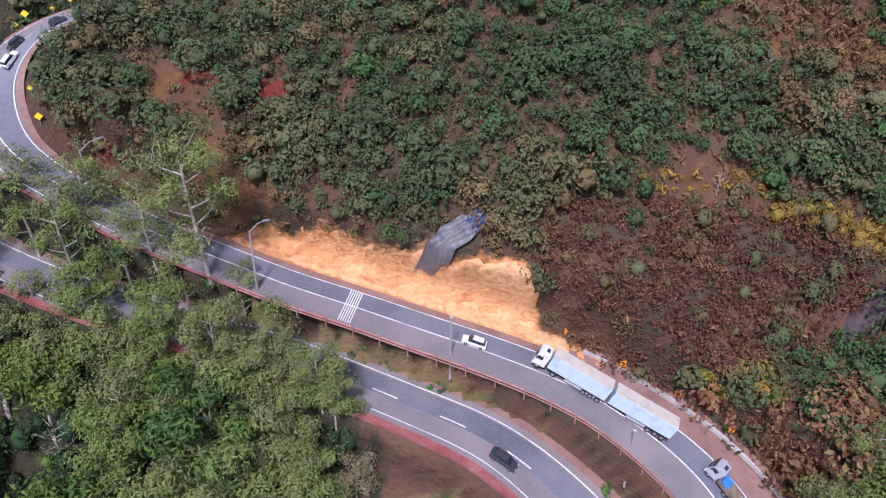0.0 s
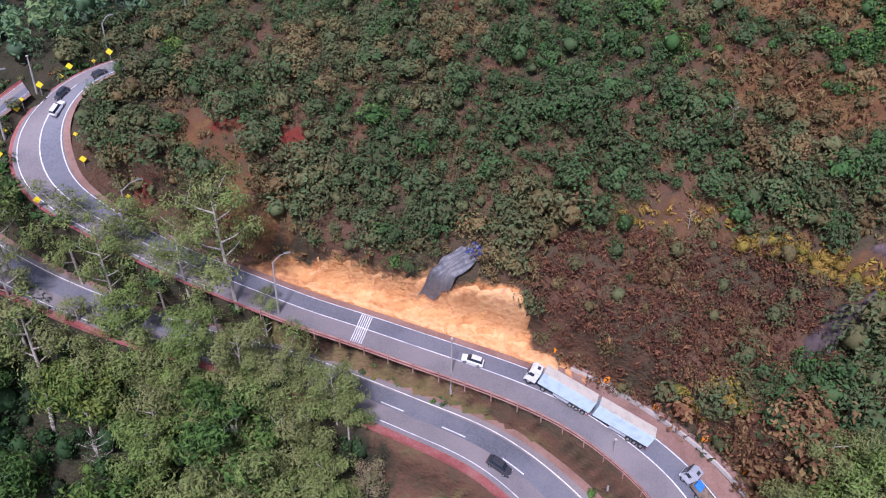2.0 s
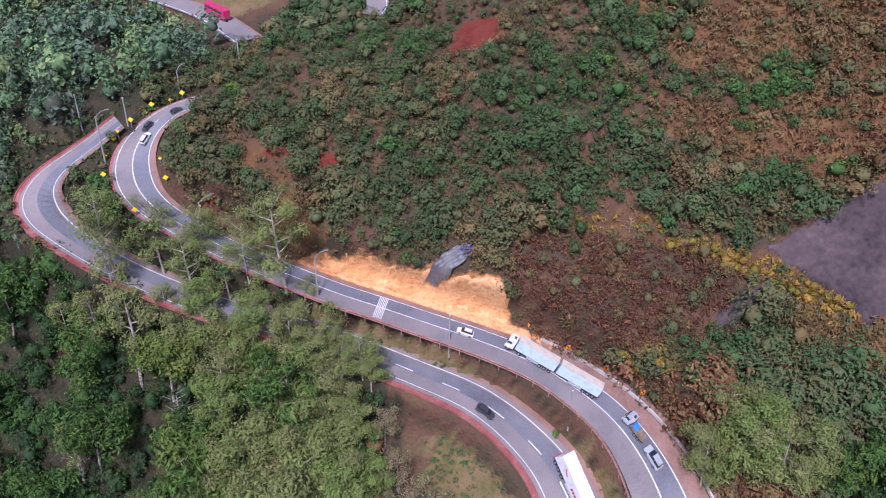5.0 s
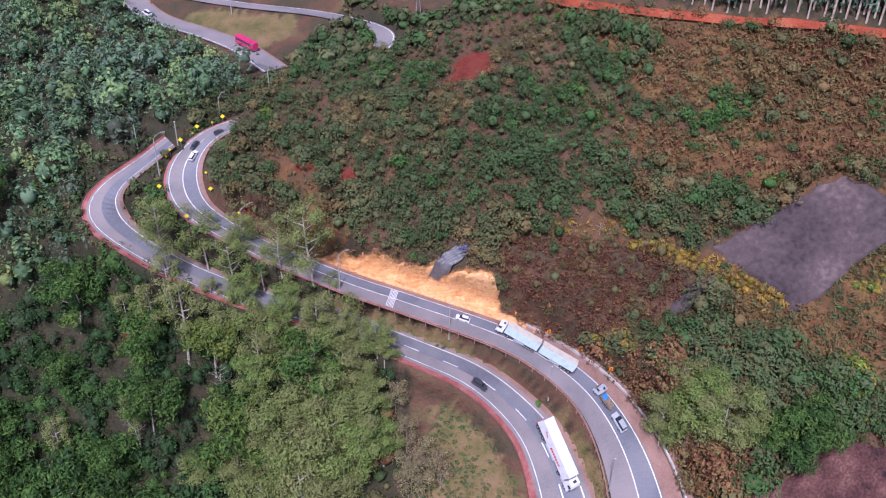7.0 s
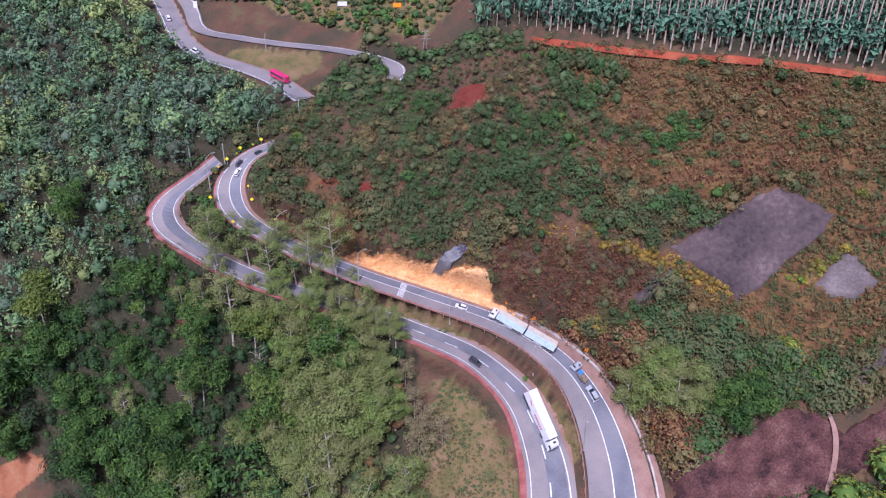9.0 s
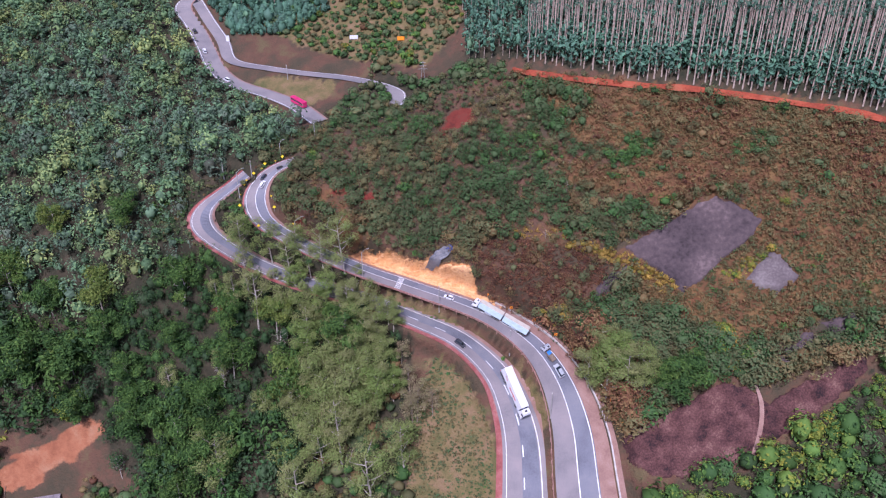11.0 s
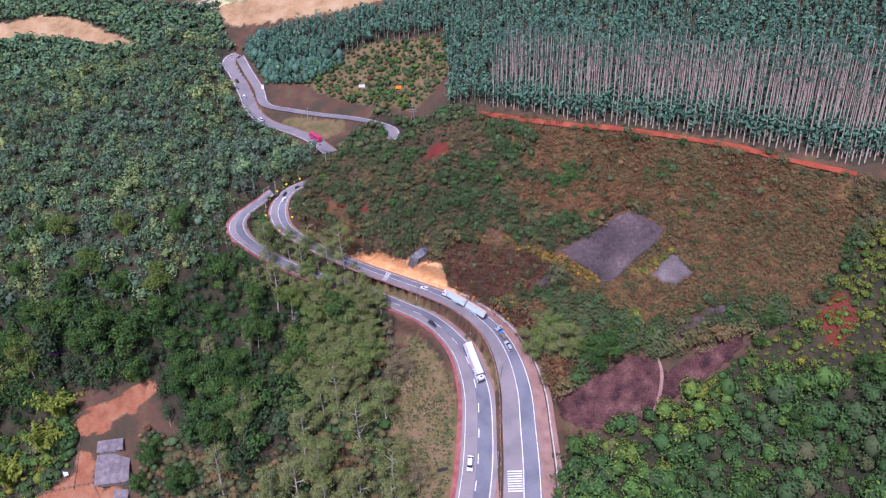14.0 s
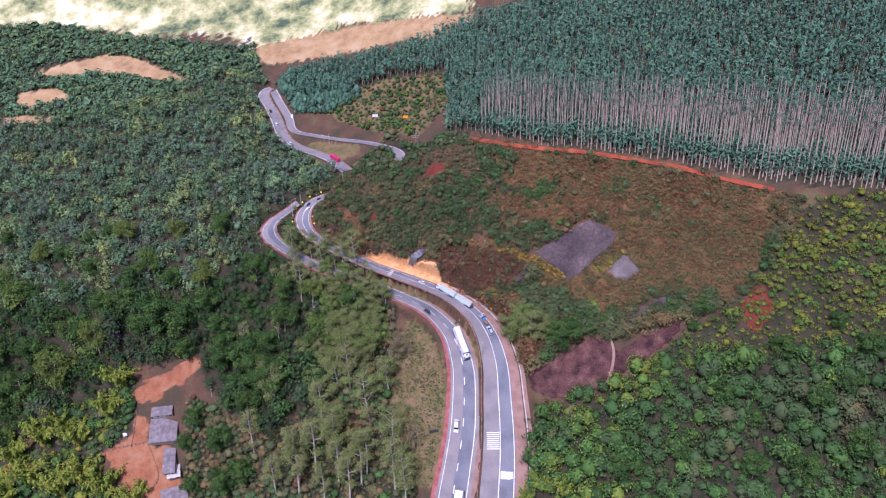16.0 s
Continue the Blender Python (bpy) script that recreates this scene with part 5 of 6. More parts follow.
def trailer_parts(t, y1, y0, side, roof, doors=False):
    """A box trailer from y1 (rear) to y0 (front)."""
    L = y0 - y1
    b = part("box_body", block((2.56, L, 2.75), (0, (y0 + y1) / 2, 2.6), 0.05), side, t)
    part("roof", block((2.5, L - 0.1, 0.06), (0, (y0 + y1) / 2, 4.0), 0.02), roof, b)
    part("chassis", block((1.1, L - 0.4, 0.3), (0, (y0 + y1) / 2, 1.05), 0.03), DARK, t)
    for x in (-1, 1):
        part("side_guard", block((0.06, L * 0.3, 0.5), (x * 1.2, (y0 + y1) / 2 + 0.3, 0.8), 0.02), SILVER, t)
        for y in (y1 + 1.0, y1 + 2.25, y1 + 3.5):
            wheel(t, x * 1.05, y, 0.5)
    part("rear_bumper", block((2.4, 0.15, 0.25), (0, y1 + 0.05, 0.7), 0.03), REDPAINT, t)
    if doors:
        for x in (-0.62, 0.62):
            part("rear_door", block((1.2, 0.06, 2.5), (x, y1 - 0.03, 2.6), 0.02), OFFWHITE, t)


semi = tagged(new("semi_truck"), "white articulated truck with red-lettered box trailer", "truck")
cab_parts(semi, 7.6, WHITE)
trailer_parts(semi, -7.6, 5.1, WHITE, WHITE)
part("chassis", block((1.0, 4.5, 0.35), (0, 4.6, 0.85), 0.04), DARK, semi)
for x in (-1, 1):
    wheel(semi, x * 1.05, 3.6, 0.5)
    part("fuel_tank", block((0.5, 1.2, 0.55), (x * 0.95, 5.0, 0.75), 0.1), SILVER, semi)
for x in (-1, 1):
    for i in range(7):
        part("lettering", block((0.03, 0.42, 0.62), (x * 1.3, -1.6 + i * 0.6, 2.2), 0.0), REDPAINT, semi, "red lettering as plain bars")
    part("emblem", block((0.03, 1.5, 0.25), (x * 1.3, -4.6, 2.9), 0.0, 1, Matrix.Rotation(-0.5, 4, "X")), REDPAINT, semi)
stand_on(semi, LOWER, near_index(LOWER, *(17.0, -56.3)), 1.2, True, 0.78)

train = tagged(new("road_train"), "white truck drawing two pale box trailers uphill", "truck")
cab_parts(train, 12.4, WHITE)
trailer_parts(train, -0.4, 10.0, PALEBLUE, OFFWHITE)
trailer_parts(train, -12.0, -1.0, PALEBLUE, OFFWHITE, True)
part("chassis", block((1.0, 4.0, 0.35), (0, 9.6, 0.85), 0.04), DARK, train)
for x in (-1, 1):
    wheel(train, x * 1.05, 8.6, 0.5)
stand_on(train, UPPER, near_index(UPPER, *(16.0, -37.0)), 0.3, False, 0.78)

car("white hatchback climbing the uphill lane", WHITE, UPPER, near_index(UPPER, *(1.5, -32.3)), 0.6, False)
car("dark car on the far bend", DARK, UPPER, near_index(UPPER, *(-46.8, 5.1)), -0.4, True)
car("dark car leaving the far bend", DARK, UPPER, near_index(UPPER, *(-42.8, 7.9)), 1.8, False)
car("white pickup on the far bend", WHITE, UPPER, near_index(UPPER, *(-49.3, 4.5)), 1.6, False, 0.82, 0.2)
car("silver car in the uphill lane", SILVER, UPPER, near_index(UPPER, *(31.7, -50.6)), 1.5, False)
car("white car in the downhill lane", WHITE, LOWER, near_index(LOWER, *(20.1, -88.0)), -1.6, True)
car("black car in the downhill lane", DARK, LOWER, near_index(LOWER, *(2.5, -45.9)), -1.6, True)
for (u, v), lab, m in [((-65.1, 52.9), "white van on the far road", WHITE), ((-75.9, 69.4), "white car on the far road", WHITE), ((-81.0, 80.9), "dark car on the far road", DARK)]:
    car(lab, m, FAR_A, near_index(FAR_A, u, v), 0.9, True, 0.62, 0.5, "car")
bus = tagged(new("bus"), "magenta coach on the far road", "bus")
part("body", block((2.5, 10.5, 2.9), (0, 0, 2.0), 0.2), MAGENTA, bus)
part("window_band", block((2.54, 9.0, 0.8), (0, 0.2, 2.4), 0.05), GLASS, bus)
part("windscreen", block((2.2, 0.06, 1.3), (0, 5.25, 2.2), 0.03), GLASS, bus)
for x in (-1.05, 1.05):
    for y in (-3, 3.2):
        wheel(bus, x, y, 0.5)
stand_on(bus, FAR_A, near_index(FAR_A, *(-43.4, 37.1)), -1.0, True, 0.62)
flat = tagged(new("flatbed_truck"), "grey flatbed truck with blue sheet on its load", "truck")
cab_parts(flat, 3.6, SILVER)
part("bed", block((2.3, 4.6, 0.3), (0, -1.2, 1.1), 0.04), WOOD, flat)
for x in (-1.12, 1.12):
    part("side_board", block((0.08, 4.6, 0.5), (x, -1.2, 1.45), 0.02), WOOD, flat)
part("load", block((1.8, 1.6, 0.7), (0, 0.1, 1.6), 0.2), BLUE, flat, "blue sheeted load")
for x in (-1.0, 1.0):
    wheel(flat, x, -2.2, 0.45)
    wheel(flat, x, -1.1, 0.45)
stand_on(flat, UPPER, near_index(UPPER, *(27.7, -46.3)), 1.8, False, 0.66)
for off, (u, v), lab in ((2.0, (18.1, -120.2), "white box truck on the downhill lane"), (-1.6, (13.1, -125.4), "white box truck beside the gutter")):
    bt = tagged(new("box_truck"), lab, "truck")
    cab_parts(bt, 7.0, WHITE)
    trailer_parts(bt, -6.5, 4.6, WHITE, WHITE)
    stand_on(bt, LOWER, near_index(LOWER, u, v), off, True, 0.74)


# ---- trees ----
EUC = foliage("eucalyptus_leaves", [
    (0.05, (0.240, 0.150, 0.098)), (0.25, (0.270, 0.218, 0.130)), (0.42, (0.245, 0.246, 0.104)), (0.58, (0.205, 0.242, 0.080)),
    (0.74, (0.155, 0.235, 0.058)), (0.92, (0.280, 0.310, 0.062))])


def tree_model(name, label, h, spread, tint, seed, leaves, bare=0.35, mat=None, bark=None, category="tree", lobes=9, leaf=0.16):
    """A tapered, forked trunk with limbs, and a gappy crown of leaf sprays gathered at the limb ends."""
    rng = np.random.default_rng(seed)
    t = tagged(new(name), label, category, "roadside trees")
    bm = bmesh.new()
    top = Vector((rng.normal(0, 0.03) * h, rng.normal(0, 0.03) * h, h * 0.86))
    mid = top * 0.5 + Vector((rng.normal(0, 0.02) * h, rng.normal(0, 0.02) * h, 0))
    r = h * 0.014
    tube(bm, (0, 0, -0.8), mid, r, r * 0.7)
    tube(bm, mid, top, r * 0.7, r * 0.25)
    ends = [top]
    for i in range(lobes):
        f_ = bare + (0.95 - bare) * (i + 0.5) / lobes
        base = mid * (f_ / 0.5) if f_ < 0.5 else mid.lerp(top, (f_ - 0.5) / 0.5)
        ang = i * 2.4 + rng.uniform(-0.5, 0.5)
        reach = spread * (1.05 - 0.55 * abs(f_ - 0.6)) * rng.uniform(0.55, 1.0)
        e = base + Vector((math.cos(ang) * reach, math.sin(ang) * reach, reach * rng.uniform(0.35, 0.9)))
        if e.z > h:
            e.z = h * rng.uniform(0.88, 1.0)
        k = base.lerp(e, 0.5) + Vector((0, 0, -reach * 0.08))
        tube(bm, base, k, r * 0.42, r * 0.28, 5)
        tube(bm, k, e, r * 0.28, r * 0.1, 5)
        for _ in range(2):
            tw = k.lerp(e, rng.uniform(0.2, 0.9))
            tube(bm, tw, tw + Vector(rng.normal(0, 0.35, 3).tolist()) * reach * 0.6 + Vector((0, 0, reach * 0.2)), r * 0.14, r * 0.05, 4)
        ends.append(e)
        ends.append(k.lerp(e, 0.55))
    part("trunk", bm, bark or BARK, t)
    if leaves:
        c = np.array([e[:] for e in ends]) + rng.normal(0, 0.05 * spread, (len(ends), 3))
        rad = spread * rng.uniform(0.40, 0.68, len(ends))
        me_ = crowns_mesh("crown", c, rad, rad * rng.uniform(0.75, 1.15, len(ends)), np.clip(tint + rng.normal(0, 0.05, len(ends)), 0.05, 0.95), leaves, leaf, seed + 3, core=0.0, up=0.15, lobes=6, jitter=1.1, stretch=1.5, tone=0.1)
        if mat is not None:
            me_.materials.clear()
            me_.materials.append(mat)
        cr_ = new("crown", me_)
        cr_.parent = t
    return t


MODELS = [tree_model("eucalyptus_tree", "tall olive-green eucalyptus with pale forked trunk", 20, 5.2, 0.46 + 0.07 * (i % 3), 100 + i, 280, 0.2, EUC, BARK, lobes=11, leaf=0.074) for i in range(4)]
SLIM = [tree_model("eucalyptus_tree", "slender eucalyptus with thin high crown and white trunk", 22, 3.4, 0.46, 120 + i, 110, 0.4, EUC, BARK, lobes=9, leaf=0.1) for i in range(3)]
AIRY = [tree_model("eucalyptus_tree", "thin-leaved eucalyptus with see-through crown and pale limbs", 20, 4.4, 0.52, 160 + i, 170, 0.25, EUC, BARK, lobes=11, leaf=0.07) for i in range(3)]
DRYT = [tree_model("dry_tree", "half-bare brown tree with sparse dry leaves", 16, 4.0, 0.22, 130 + i, 110, 0.25, EUC, BARK_RED, lobes=10, leaf=0.085) for i in range(2)]
BROAD = [tree_model("broadleaf_tree", "dense green broadleaf tree with rounded crown", 13, 4.8, 0.56, 140 + i, 200, 0.3, WOODLEAF, BARK_RED, lobes=9, leaf=0.11) for i in range(2)]
CANOPY = [tree_model("forest_tree", "tall green forest tree with full rounded crown", 16, 5.4, 0.60 + 0.10 * (i % 3), 170 + i, 190, 0.35, WOODLEAF, BARK, lobes=8, leaf=0.1) for i in range(4)]
BAREM = [tree_model("bare_tree", "leafless grey tree with fine branches", 12, 3.6, 0.3, 150, 0, 0.3, None, BARK, lobes=14)]
first = {}


def plant_tree(models, i, at, h, base_h):
    """Sets the model itself the first time, then copies of it."""
    ob = models[i % len(models)]
    k = h / base_h
    m = Matrix.Translation(at) @ Matrix.Rotation(i * 2.1, 4, "Z") @ Matrix.Scale(k, 4)
    if ob.name not in first:
        first[ob.name] = k
        ob.matrix_basis = m
        return
    copy_thing(ob, m @ Matrix.Scale(1 / first[ob.name], 4))


i = 0
for spots, hs, models, bh in [
    ([(-35.4, -56.1), (-25.6, -59.9), (-17.9, -58.9), (-28.1, -51.4), (-41.1, -58.8), (-19.8, -51.0)], (19, 22, 18, 16, 14, 15), MODELS, 20),
    ([(-28.3, -40.9), (-19.3, -36.5), (-37.1, -37.1), (-12.8, -37.5), (-23.7, -35.1), (-32.5, -34.4), (-17.3, -40.8), (-43.6, -33.6)], (14, 12, 13, 9, 11, 12, 12, 13), MODELS, 20),
    ([(-30.7, -29.8), (-25.7, -32.1), (-20.6, -34.6), (-14.1, -35.9), (-33.9, -33.4), (-27.4, -38.8), (-20.9, -41.8), (-15.8, -46.0), (-38.9, -28.4), (-43.2, -32.7), (-23.7, -49.1), (-30.4, -48.5), (-36.9, -43.0), (-18.7, -54.5), (-25.3, -57.7), (-31.9, -58.4), (-13.5, -54.9), (-21.6, -64.2), (-28.2, -66.2), (-36.1, -65.6)], (11, 12, 12, 9, 13, 15, 14, 12, 13, 14, 17, 17, 15, 14, 18, 18, 12, 16, 19, 17), MODELS, 20),
    ([(-50.9, -33.6), (-56.9, -31.6), (-53.0, -25.0), (-62.2, -28.2), (-61.1, -49.0), (-75.9, -51.2), (-45.4, -27.5)], (22, 18, 17, 12, 17, 15, 13), SLIM, 22),
    ([(-46.3, -16.7), (-38.4, -17.8), (-25.7, -21.8), (-31.6, -20.1), (-53.1, -17.6), (-40.6, -22.0), (-35.5, -21.6), (-28.9, -24.2), (-22.3, -26.8)], (15, 14, 18, 12, 17, 14, 12, 12, 10), AIRY, 20),
    ([(-7.2, -61.2), (-2.9, -59.5), (-9.0, -52.9), (-10.9, -45.5), (0.2, -97.2), (-8.5, -61.0), (-19.1, -87.6)], (14, 9, 10, 8, 14, 12, 12), DRYT, 16),
    ([(-8.0, -112.0), (-20.1, -107.2), (-49.8, -112.8), (-60.0, -112.5), (-32.4, -109.0), (-38.3, -117.6), (-3.2, -118.6), (-27.2, -117.9)], (30, 30, 34, 24, 28, 26, 26, 32), SLIM, 22),
    ([(-49.8, -111.7), (-32.6, -96.9), (-19.2, -84.2), (-8.1, -96.9), (-71.0, -94.1), (-40.3, -86.5), (-22.5, -109.3), (-10.8, -74.6), (-3.3, -112.1), (-61.2, -76.2), (-28.1, -71.2), (-42.4, -106.4)], (36, 30, 28, 26, 24, 27, 30, 22, 24, 25, 26, 34), AIRY + SLIM, 21),
    ([(-33.1, -73.2), (-43.3, -72.6), (-23.3, -64.6), (-35.2, -91.2), (-48.9, -58.2)], (18, 15, 14, 20, 12), MODELS, 20),
    ([(44.1, -58.3), (39.5, -54.9), (48.0, -59.0), (52.6, -57.3), (46.1, -52.7), (41.7, -48.1)], (21, 14, 18, 13, 15, 12), MODELS, 20),
    ([(61.0, -61.0), (56.0, -57.6), (64.3, -56.3), (112.9, -52.7), (159.1, -63.0), (109.4, -58.8), (160.6, -85.2), (128.0, -94.9)], (13, 10, 9, 8, 8, 6, 10, 9), BROAD, 13),
    ([(54.8, -99.4), (62.6, -91.4), (48.4, -98.6)], (12, 13, 9), SLIM, 22),
    ([(-131.3, -24.3), (-169.5, -7.1), (-185.2, -24.8), (-111.0, -26.2), (-88.4, -46.8), (-104.4, -55.4), (-155.9, -42.6), (-181.5, -51.2), (-127.1, -44.5), (-69.2, -71.2), (-79.8, -70.6), (-75.4, -38.1), (-204.1, 5.7), (-146.1, 1.2)], (14, 10, 11, 12, 12, 11, 12, 12, 13, 13, 11, 10, 9, 9), BROAD, 13),
    ([(139.5, -71.4), (150.9, -92.3), (162.2, -108.4), (118.7, -86.4), (101.7, -105.6), (81.0, -110.8), (143.5, -115.2), (168.9, -74.0), (126.8, -112.6)], (11, 13, 14, 10, 11, 12, 14, 11, 12), BROAD, 13),
    ([(-118.6, -45.0), (-104.8, -43.5), (-85.4, -61.1), (-130.6, -34.4), (-72.3, -57.0), (-94.1, -37.0), (-148.1, -33.0), (-98.0, -83.8), (-86.9, -93.5), (-75.8, -107.5), (-98.0, -111.5), (-102.9, -92.9), (-84.8, -111.8)], (19, 16, 14, 15, 13, 14, 12, 11, 12, 14, 10, 9, 13), BROAD, 13),
    ([(-91.8, -70.1), (-44.2, -39.8), (111.0, -81.9), (-61.1, -49.0), (29.5, -16.0), (35.8, -3.4)], (9, 9, 8, 11, 4, 4), BAREM, 12),
]:
    for (u, v), h in zip(spots, hs):
        plant_tree(models, i, place(u, v), h, bh)
        i += 1
rng_ = np.random.default_rng(77)
wood = spaced(rng_, scatter(rng_, FOREST, 1500), 11.0)
wood = wood[(wood[:, 1] < 2) & (wood[:, 0] > -215) & ~near_road(wood[:, 0], wood[:, 1], 7.0) & ~inside(YARD_A, wood[:, 0], wood[:, 1])][:30]
for u, v in wood:
    plant_tree(CANOPY, i, place(u, v), 15 * float(rng_.uniform(0.75, 1.25)) * float(np.clip(0.8 - v * 0.006, 0.6, 1.2)), 16)
    i += 1


# ---- bamboo and banana ----
BAMBOO = foliage("bamboo_leaves", [(0.5, (0.07, 0.14, 0.025)), (0.7, (0.12, 0.20, 0.03)), (0.82, (0.19, 0.25, 0.035)), (0.99, (0.28, 0.28, 0.045))])
def bamboo(at, h, seed):
    rng = np.random.default_rng(seed)
    t = thing("bamboo_clump", at, "yellow-green arching bamboo clump by the yard", "bamboo", "bamboo thicket")
    vs, fs, tint = [], [], []
    bm = bmesh.new()
    for c in range(22):
        a, lean = rng.uniform(0, 6.28), rng.uniform(0.2, 0.75)
        hh = h * rng.uniform(0.7, 1.0)
        pts = [Vector((math.cos(a) * lean * hh * (s * s) + math.cos(a) * 0.5, math.sin(a) * lean * hh * (s * s) + math.sin(a) * 0.5, hh * (s - 0.25 * lean * s * s))) for s in np.linspace(0, 1, 6)]
        for p, q in zip(pts, pts[1:]):
            tube(bm, p, q, 0.05, 0.04, 4)
        for s in range(60):
            x = rng.uniform(1.5, 5)
            p = pts[int(x)].lerp(pts[min(5, int(x) + 1)], x - int(x))
            d = Vector(rng.normal(0, 1, 3).tolist()).normalized()
            d.z -= 0.4
            w = d.cross(Vector((0, 0, 1))).normalized() * 0.17 * h / 8
            d = d * 0.8 * h / 8
            o = len(vs)
            vs += [p[:], (p + d * 0.5 + w)[:], (p + d)[:], (p + d * 0.5 - w)[:]]
            fs.append((o, o + 1, o + 2, o + 3))
            tint += [0.72 + 0.16 * (c % 3) / 3] * 4
    part("culms", bm, BAMBOO, t)
    me_ = mesh_of("leaves", vs, fs, [BAMBOO])
    me_.attributes.new("tint", "FLOAT", "POINT").data.foreach_set("value", np.array(tint, np.float32))
    lo = new("leaves", me_)
    lo.parent = t


for n_, ((u, v), h) in enumerate(zip([(-135.6, -65.9), (-140.5, -77.7), (-154.9, -89.2), (-171.9, -88.7), (-151.0, -105.9), (-176.1, -105.4), (-164.0, -81.7), (-139.6, -110.8), (-185.5, -95.6), (-161.7, -110.4), (-186.6, -112.4), (-125.7, -115.6)], (16, 15, 15, 17, 18, 18, 15, 17, 17, 18, 17, 15))):
    bamboo(place(u, v), h, 300 + n_)
for n_, (u, v) in enumerate([(-107.2, -54.1), (51.2, -113.7), (59.7, -116.2), (70.2, -118.6), (44.6, -117.6)]):
    bamboo(place(u, v), 9, 340 + n_)


# ---- farmyard ----
def building(at, w, d, h, roof_mat, wall_mat, label, turn, pitch=0.12, drop=1.6, windows=2):
    t = thing("farm_building", at, label, "house", "", turn)
    t.matrix_basis = Matrix.Translation(at) @ Matrix.Rotation(TILT * 0.8, 4, "X") @ Matrix.Rotation(turn, 4, "Z")
    part("wall", block((w, d, h), (0, 0, h / 2), 0.03), wall_mat, t)
    part("footing", block((w + 0.2, d + 0.2, drop), (0, 0, -drop / 2), 0.03), CONCRETE, t)
    for sg in (1, -1):
        part("roof_slope", block((w + 0.9, d / 2 + 0.6, 0.14), (0, sg * (d / 4 + 0.12), h + 0.35), 0.02, 1, Matrix.Rotation(-sg * pitch, 4, "X")), roof_mat, t)
    part("ridge", tubes(((-w / 2 - 0.4, 0, h + 0.35 + d * 0.25 * pitch * 1.1), (w / 2 + 0.4, 0, h + 0.35 + d * 0.25 * pitch * 1.1), 0.12, 0.12)), roof_mat, t)
    for j in range(windows):
        x = (j + 0.5) / windows * w - w / 2
        win = part("window", block((0.9, 0.08, 0.8), (x, -d / 2 - 0.02, h * 0.55), 0.02), GLASS, t)
        part("sill", block((1.1, 0.2, 0.08), (x, -d / 2 - 0.08, h * 0.55 - 0.45), 0.01), CONCRETE, win)
    part("door", block((0.9, 0.08, 2.0), (w / 2 - 0.9, -d / 2 - 0.02, 1.0), 0.02), WOOD, t)
    return t


def lifted(uv, dz):
    return place(*uv) + Vector((0, 0, dz))


building(lifted((-113.3, -84.5), 0.3), 11.5, 10.5, 2.2, ROOF, OFFWHITE, "low farmhouse with old grey fibre roof", 0.12)
building(lifted((-110.0, -96.2), 0.3), 4.6, 13.0, 2.0, ROOF, OFFWHITE, "narrow lean-to wing with patched grey roof", 0.12, windows=1)
building(lifted((-107.9, -101.6), 0.3), 5.0, 5.0, 1.8, CONCRETE, OFFWHITE, "small shed with pale metal roof", 0.2, windows=1)
building(lifted((-106.8, -111.3), 0.3), 11.0, 6.5, 2.0, ROOF, WOOD, "open barn with weathered grey roof", 0.25, windows=1)
building(lifted((-114.5, -76.7), 0.3), 8.5, 3.6, 2.2, ROOF, WHITE, "white outbuilding behind the farmhouse", 0.12, windows=2)
panel = thing("blue_awning", lifted((-114.4, -89.1), 0.6), "blue and white awning at the house corner", "awning", "", 0.12)
part("cloth", block((4.2, 1.6, 0.12), (0, 0, 2.0), 0.03, 1, Matrix.Rotation(0.35, 4, "X")), BLUE, panel)
part("cloth", block((4.2, 1.0, 0.12), (0, 1.2, 2.4), 0.03, 1, Matrix.Rotation(0.35, 4, "X")), WHITE, panel, "white strip")
for x in (-2, 2):
    part("post", block((0.1, 0.1, 3.6), (x, -0.7, 0.2), 0.01), WOOD, panel)


def fence(points, label):
    q = spline(points, 1.6)
    t = tagged(new("fence"), label, "fence")
    ps = [place(a, b) for a, b in q]
    for p in ps:
        part("post", block((0.14, 0.14, 1.9), p + Vector((0, 0, 0.45)), 0.02), WOOD, t)
    for p, n in zip(ps, ps[1:]):
        for z in (0.5, 1.1):
            part("rail", tubes((p + Vector((0, 0, z)), n + Vector((0, 0, z)), 0.05, 0.05), sides=4), WOOD, t)


fence([(-126.7, -71.5), (-127.5, -76.9), (-128.6, -86.4), (-129.2, -90.4)], "grey post fence along the paddock")
fence([(-143.6, -92.4), (-136.8, -91.1), (-129.2, -89.9), (-121.9, -88.9), (-116.6, -87.9)], "dark rail fence across the yard")
fence([(-121.3, -90.1), (-117.5, -97.2), (-115.8, -104.2), (-120.3, -108.8), (-124.6, -112.2)], "dark rail fence round the riding paddock")
van = tagged(new("parked_car"), "purple car parked under the trees", "car")
part("body", hull([(-2.1, 0.35), (2.05, 0.35), (2.15, 0.7), (1.2, 0.95), (-2.05, 1.0), (-2.15, 0.7)], 1.76, 0.05), PURPLE, van)
part("cabin", hull([(-1.9, 0.95), (1.15, 0.95), (0.45, 1.45), (-1.55, 1.48)], 1.6, 0.16, 0.06), GLASS, van)
for x in (-0.8, 0.8):
    for y in (-1.3, 1.3):
        wheel(van, x, y, 0.32, 0.2)
van.matrix_basis = Matrix.Translation(lifted((-139.7, -42.9), 0.6)) @ Matrix.Rotation(1.4, 4, "Z") @ Matrix.Scale(1.5, 4)
trailer = thing("farm_cart", lifted((-132.5, -85.6), 0.2), "white farm cart on the grass", "cart", "", 0.6)
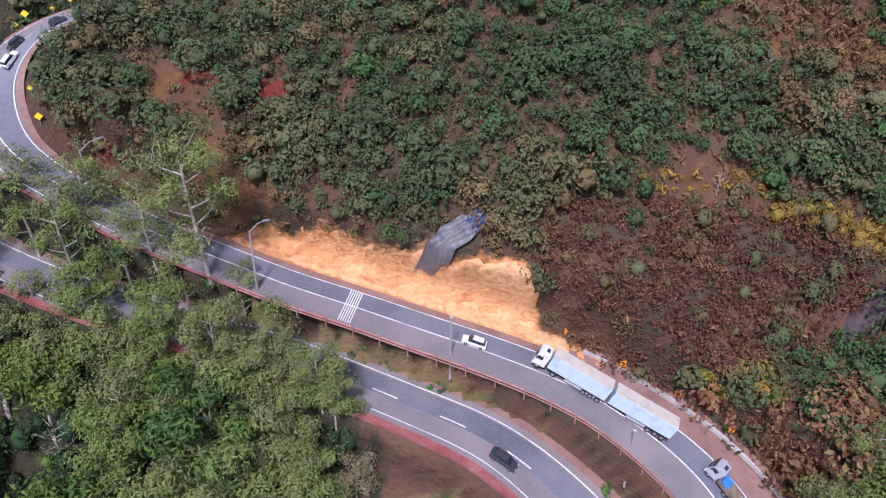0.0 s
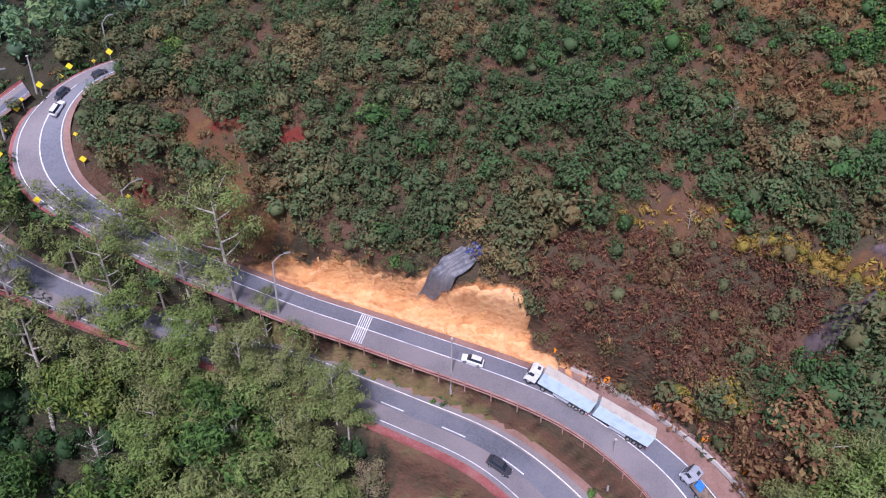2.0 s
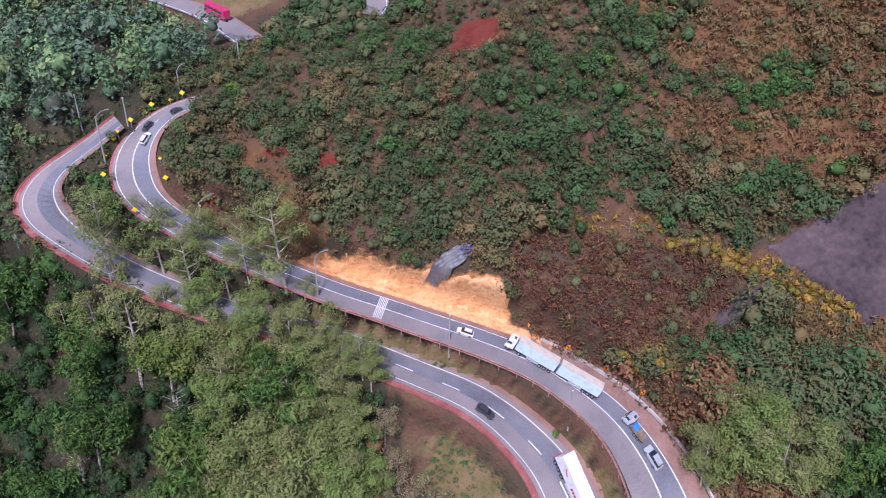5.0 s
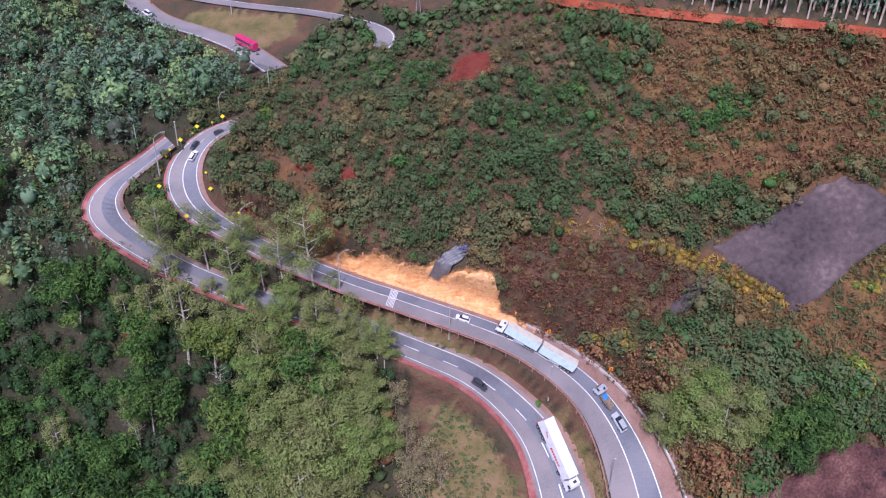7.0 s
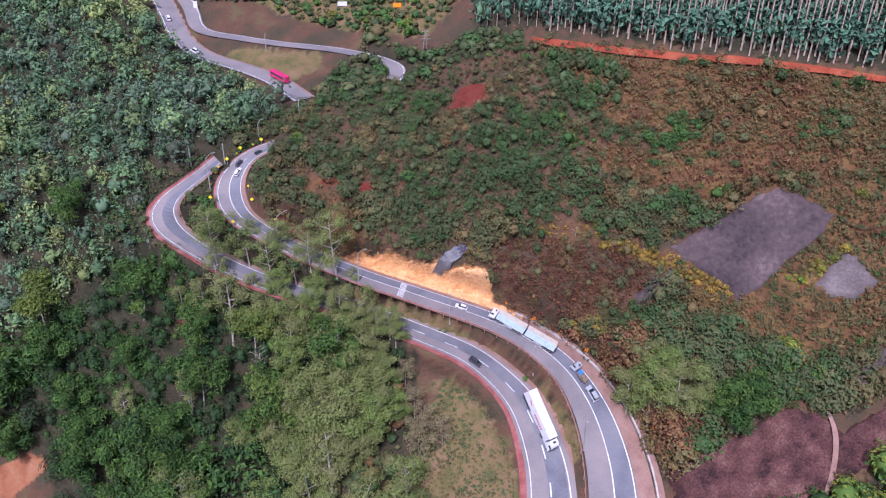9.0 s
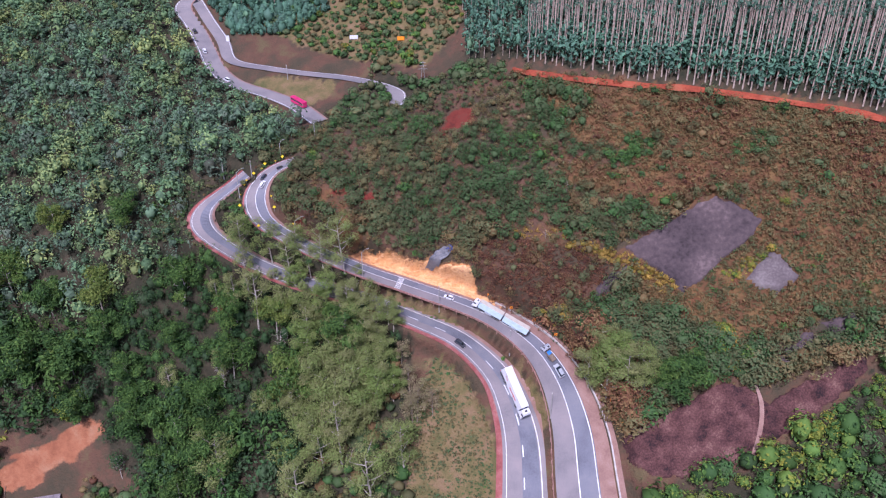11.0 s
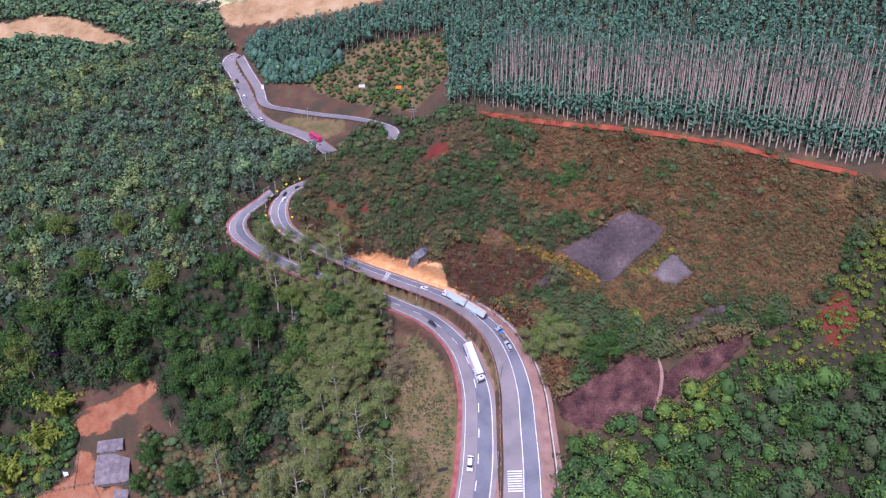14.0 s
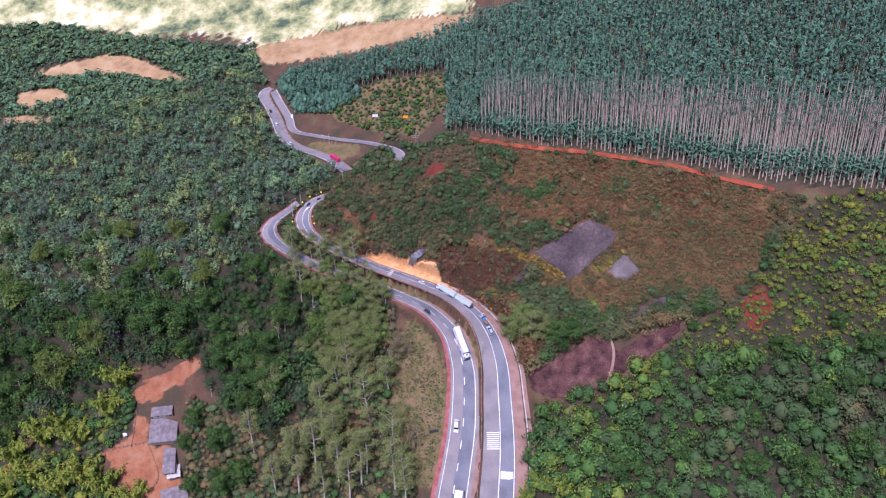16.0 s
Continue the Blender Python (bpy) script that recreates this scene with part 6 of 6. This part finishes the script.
part("tray", block((1.6, 2.6, 0.5), (0, 0, 0.8), 0.05), WHITE, trailer)
for x in (-0.8, 0.8):
    wheel(trailer, x, 0, 0.4, 0.2)

# ---- low growth ----
HEDGE = [(2.5, -39.8), (5.7, -40.1), (11.1, -43.1), (17.0, -45.7), (15.9, -47.1), (10.8, -45.1), (5.3, -42.7), (2.1, -41.0)]
plants("hedge", "low dark green hedge on the median bank", "hedge", HEDGE, 600, 0.7, lambda u, v: 0.8 + 0 * u,
       lambda u, v, rng: 0.64 + rng.normal(0, 0.04, len(u)), leaves=60, leaf=0.22, avoid=[], seed=31, road_gap=-1.5)
BAND = [(-11.4, -27.8), (-0.3, -32.9), (0.4, -36.7), (-6.1, -34.3), (-11.4, -30.4), (-11.3, -28.5)]
plants("verge_grass", "short green grass on the median slope", "grass", BAND, 900, 0.7, lambda u, v: 0.55 + 0 * u,
       lambda u, v, rng: 0.60 + rng.normal(0, 0.08, len(u)), leaves=40, leaf=0.3, avoid=[], seed=32, road_gap=-1.5, squat=0.4)
plants("median_grass", "dry tan grass on the median between the roads", "grass", MEDIAN_GRASS, 2600, 0.6, lambda u, v: 0.5 + 0 * u,
       lambda u, v, rng: 0.27 + 0.06 * wave(u, v, 0.15, 2.0) + rng.normal(0, 0.03, len(u)), leaves=20, leaf=0.34, avoid=[HEDGE], seed=38, core=0.0, squat=0.35, stretch=1.6, road_gap=-0.6, tone=0.05)
YELLOW_BUSH = [(28.2, -34.1), (33.0, -33.0), (36.0, -35.3), (34.8, -37.8), (31.8, -37.7)]
plants("yellow_bushes", "yellow flowering bushes above the drain", "shrub", YELLOW_BUSH, 200, 1.1, lambda u, v: 1.2 + 0 * u,
       lambda u, v, rng: 0.86 + rng.normal(0, 0.05, len(u)), leaves=90, leaf=0.2, avoid=[], seed=33)
plants("yellow_bushes", "yellow-green bushes along the shotcrete edge", "shrub", [(73.0, -30.6), (79.2, -28.0), (85.8, -25.5), (84.6, -28.8), (76.8, -32.4)], 300, 1.1, lambda u, v: 1.2 + 0 * u,
       lambda u, v, rng: 0.82 + rng.normal(0, 0.05, len(u)), leaves=80, leaf=0.2, avoid=[], seed=34)
plants("yellow_bushes", "yellow-green bushes in the gully", "shrub", [(69.9, -43.4), (73.8, -42.7), (77.7, -49.2), (76.0, -54.9), (70.7, -53.1), (68.9, -48.1)], 300, 1.4, lambda u, v: 1.6 + 0 * u,
       lambda u, v, rng: 0.84 + rng.normal(0, 0.05, len(u)), leaves=90, leaf=0.2, avoid=[], seed=35)
plants("dry_grass", "tall dry golden grass below the shotcrete", "grass", [(36.0, -16.9), (49.4, -21.9), (61.8, -29.7), (63.5, -32.4), (54.1, -27.7), (44.2, -22.4), (34.8, -18.4)], 900, 0.9, lambda u, v: 0.9 + 0 * u,
       lambda u, v, rng: 0.95 + rng.normal(0, 0.04, len(u)), leaves=60, leaf=0.2, avoid=[], seed=36, stretch=2.0, up=-0.6)
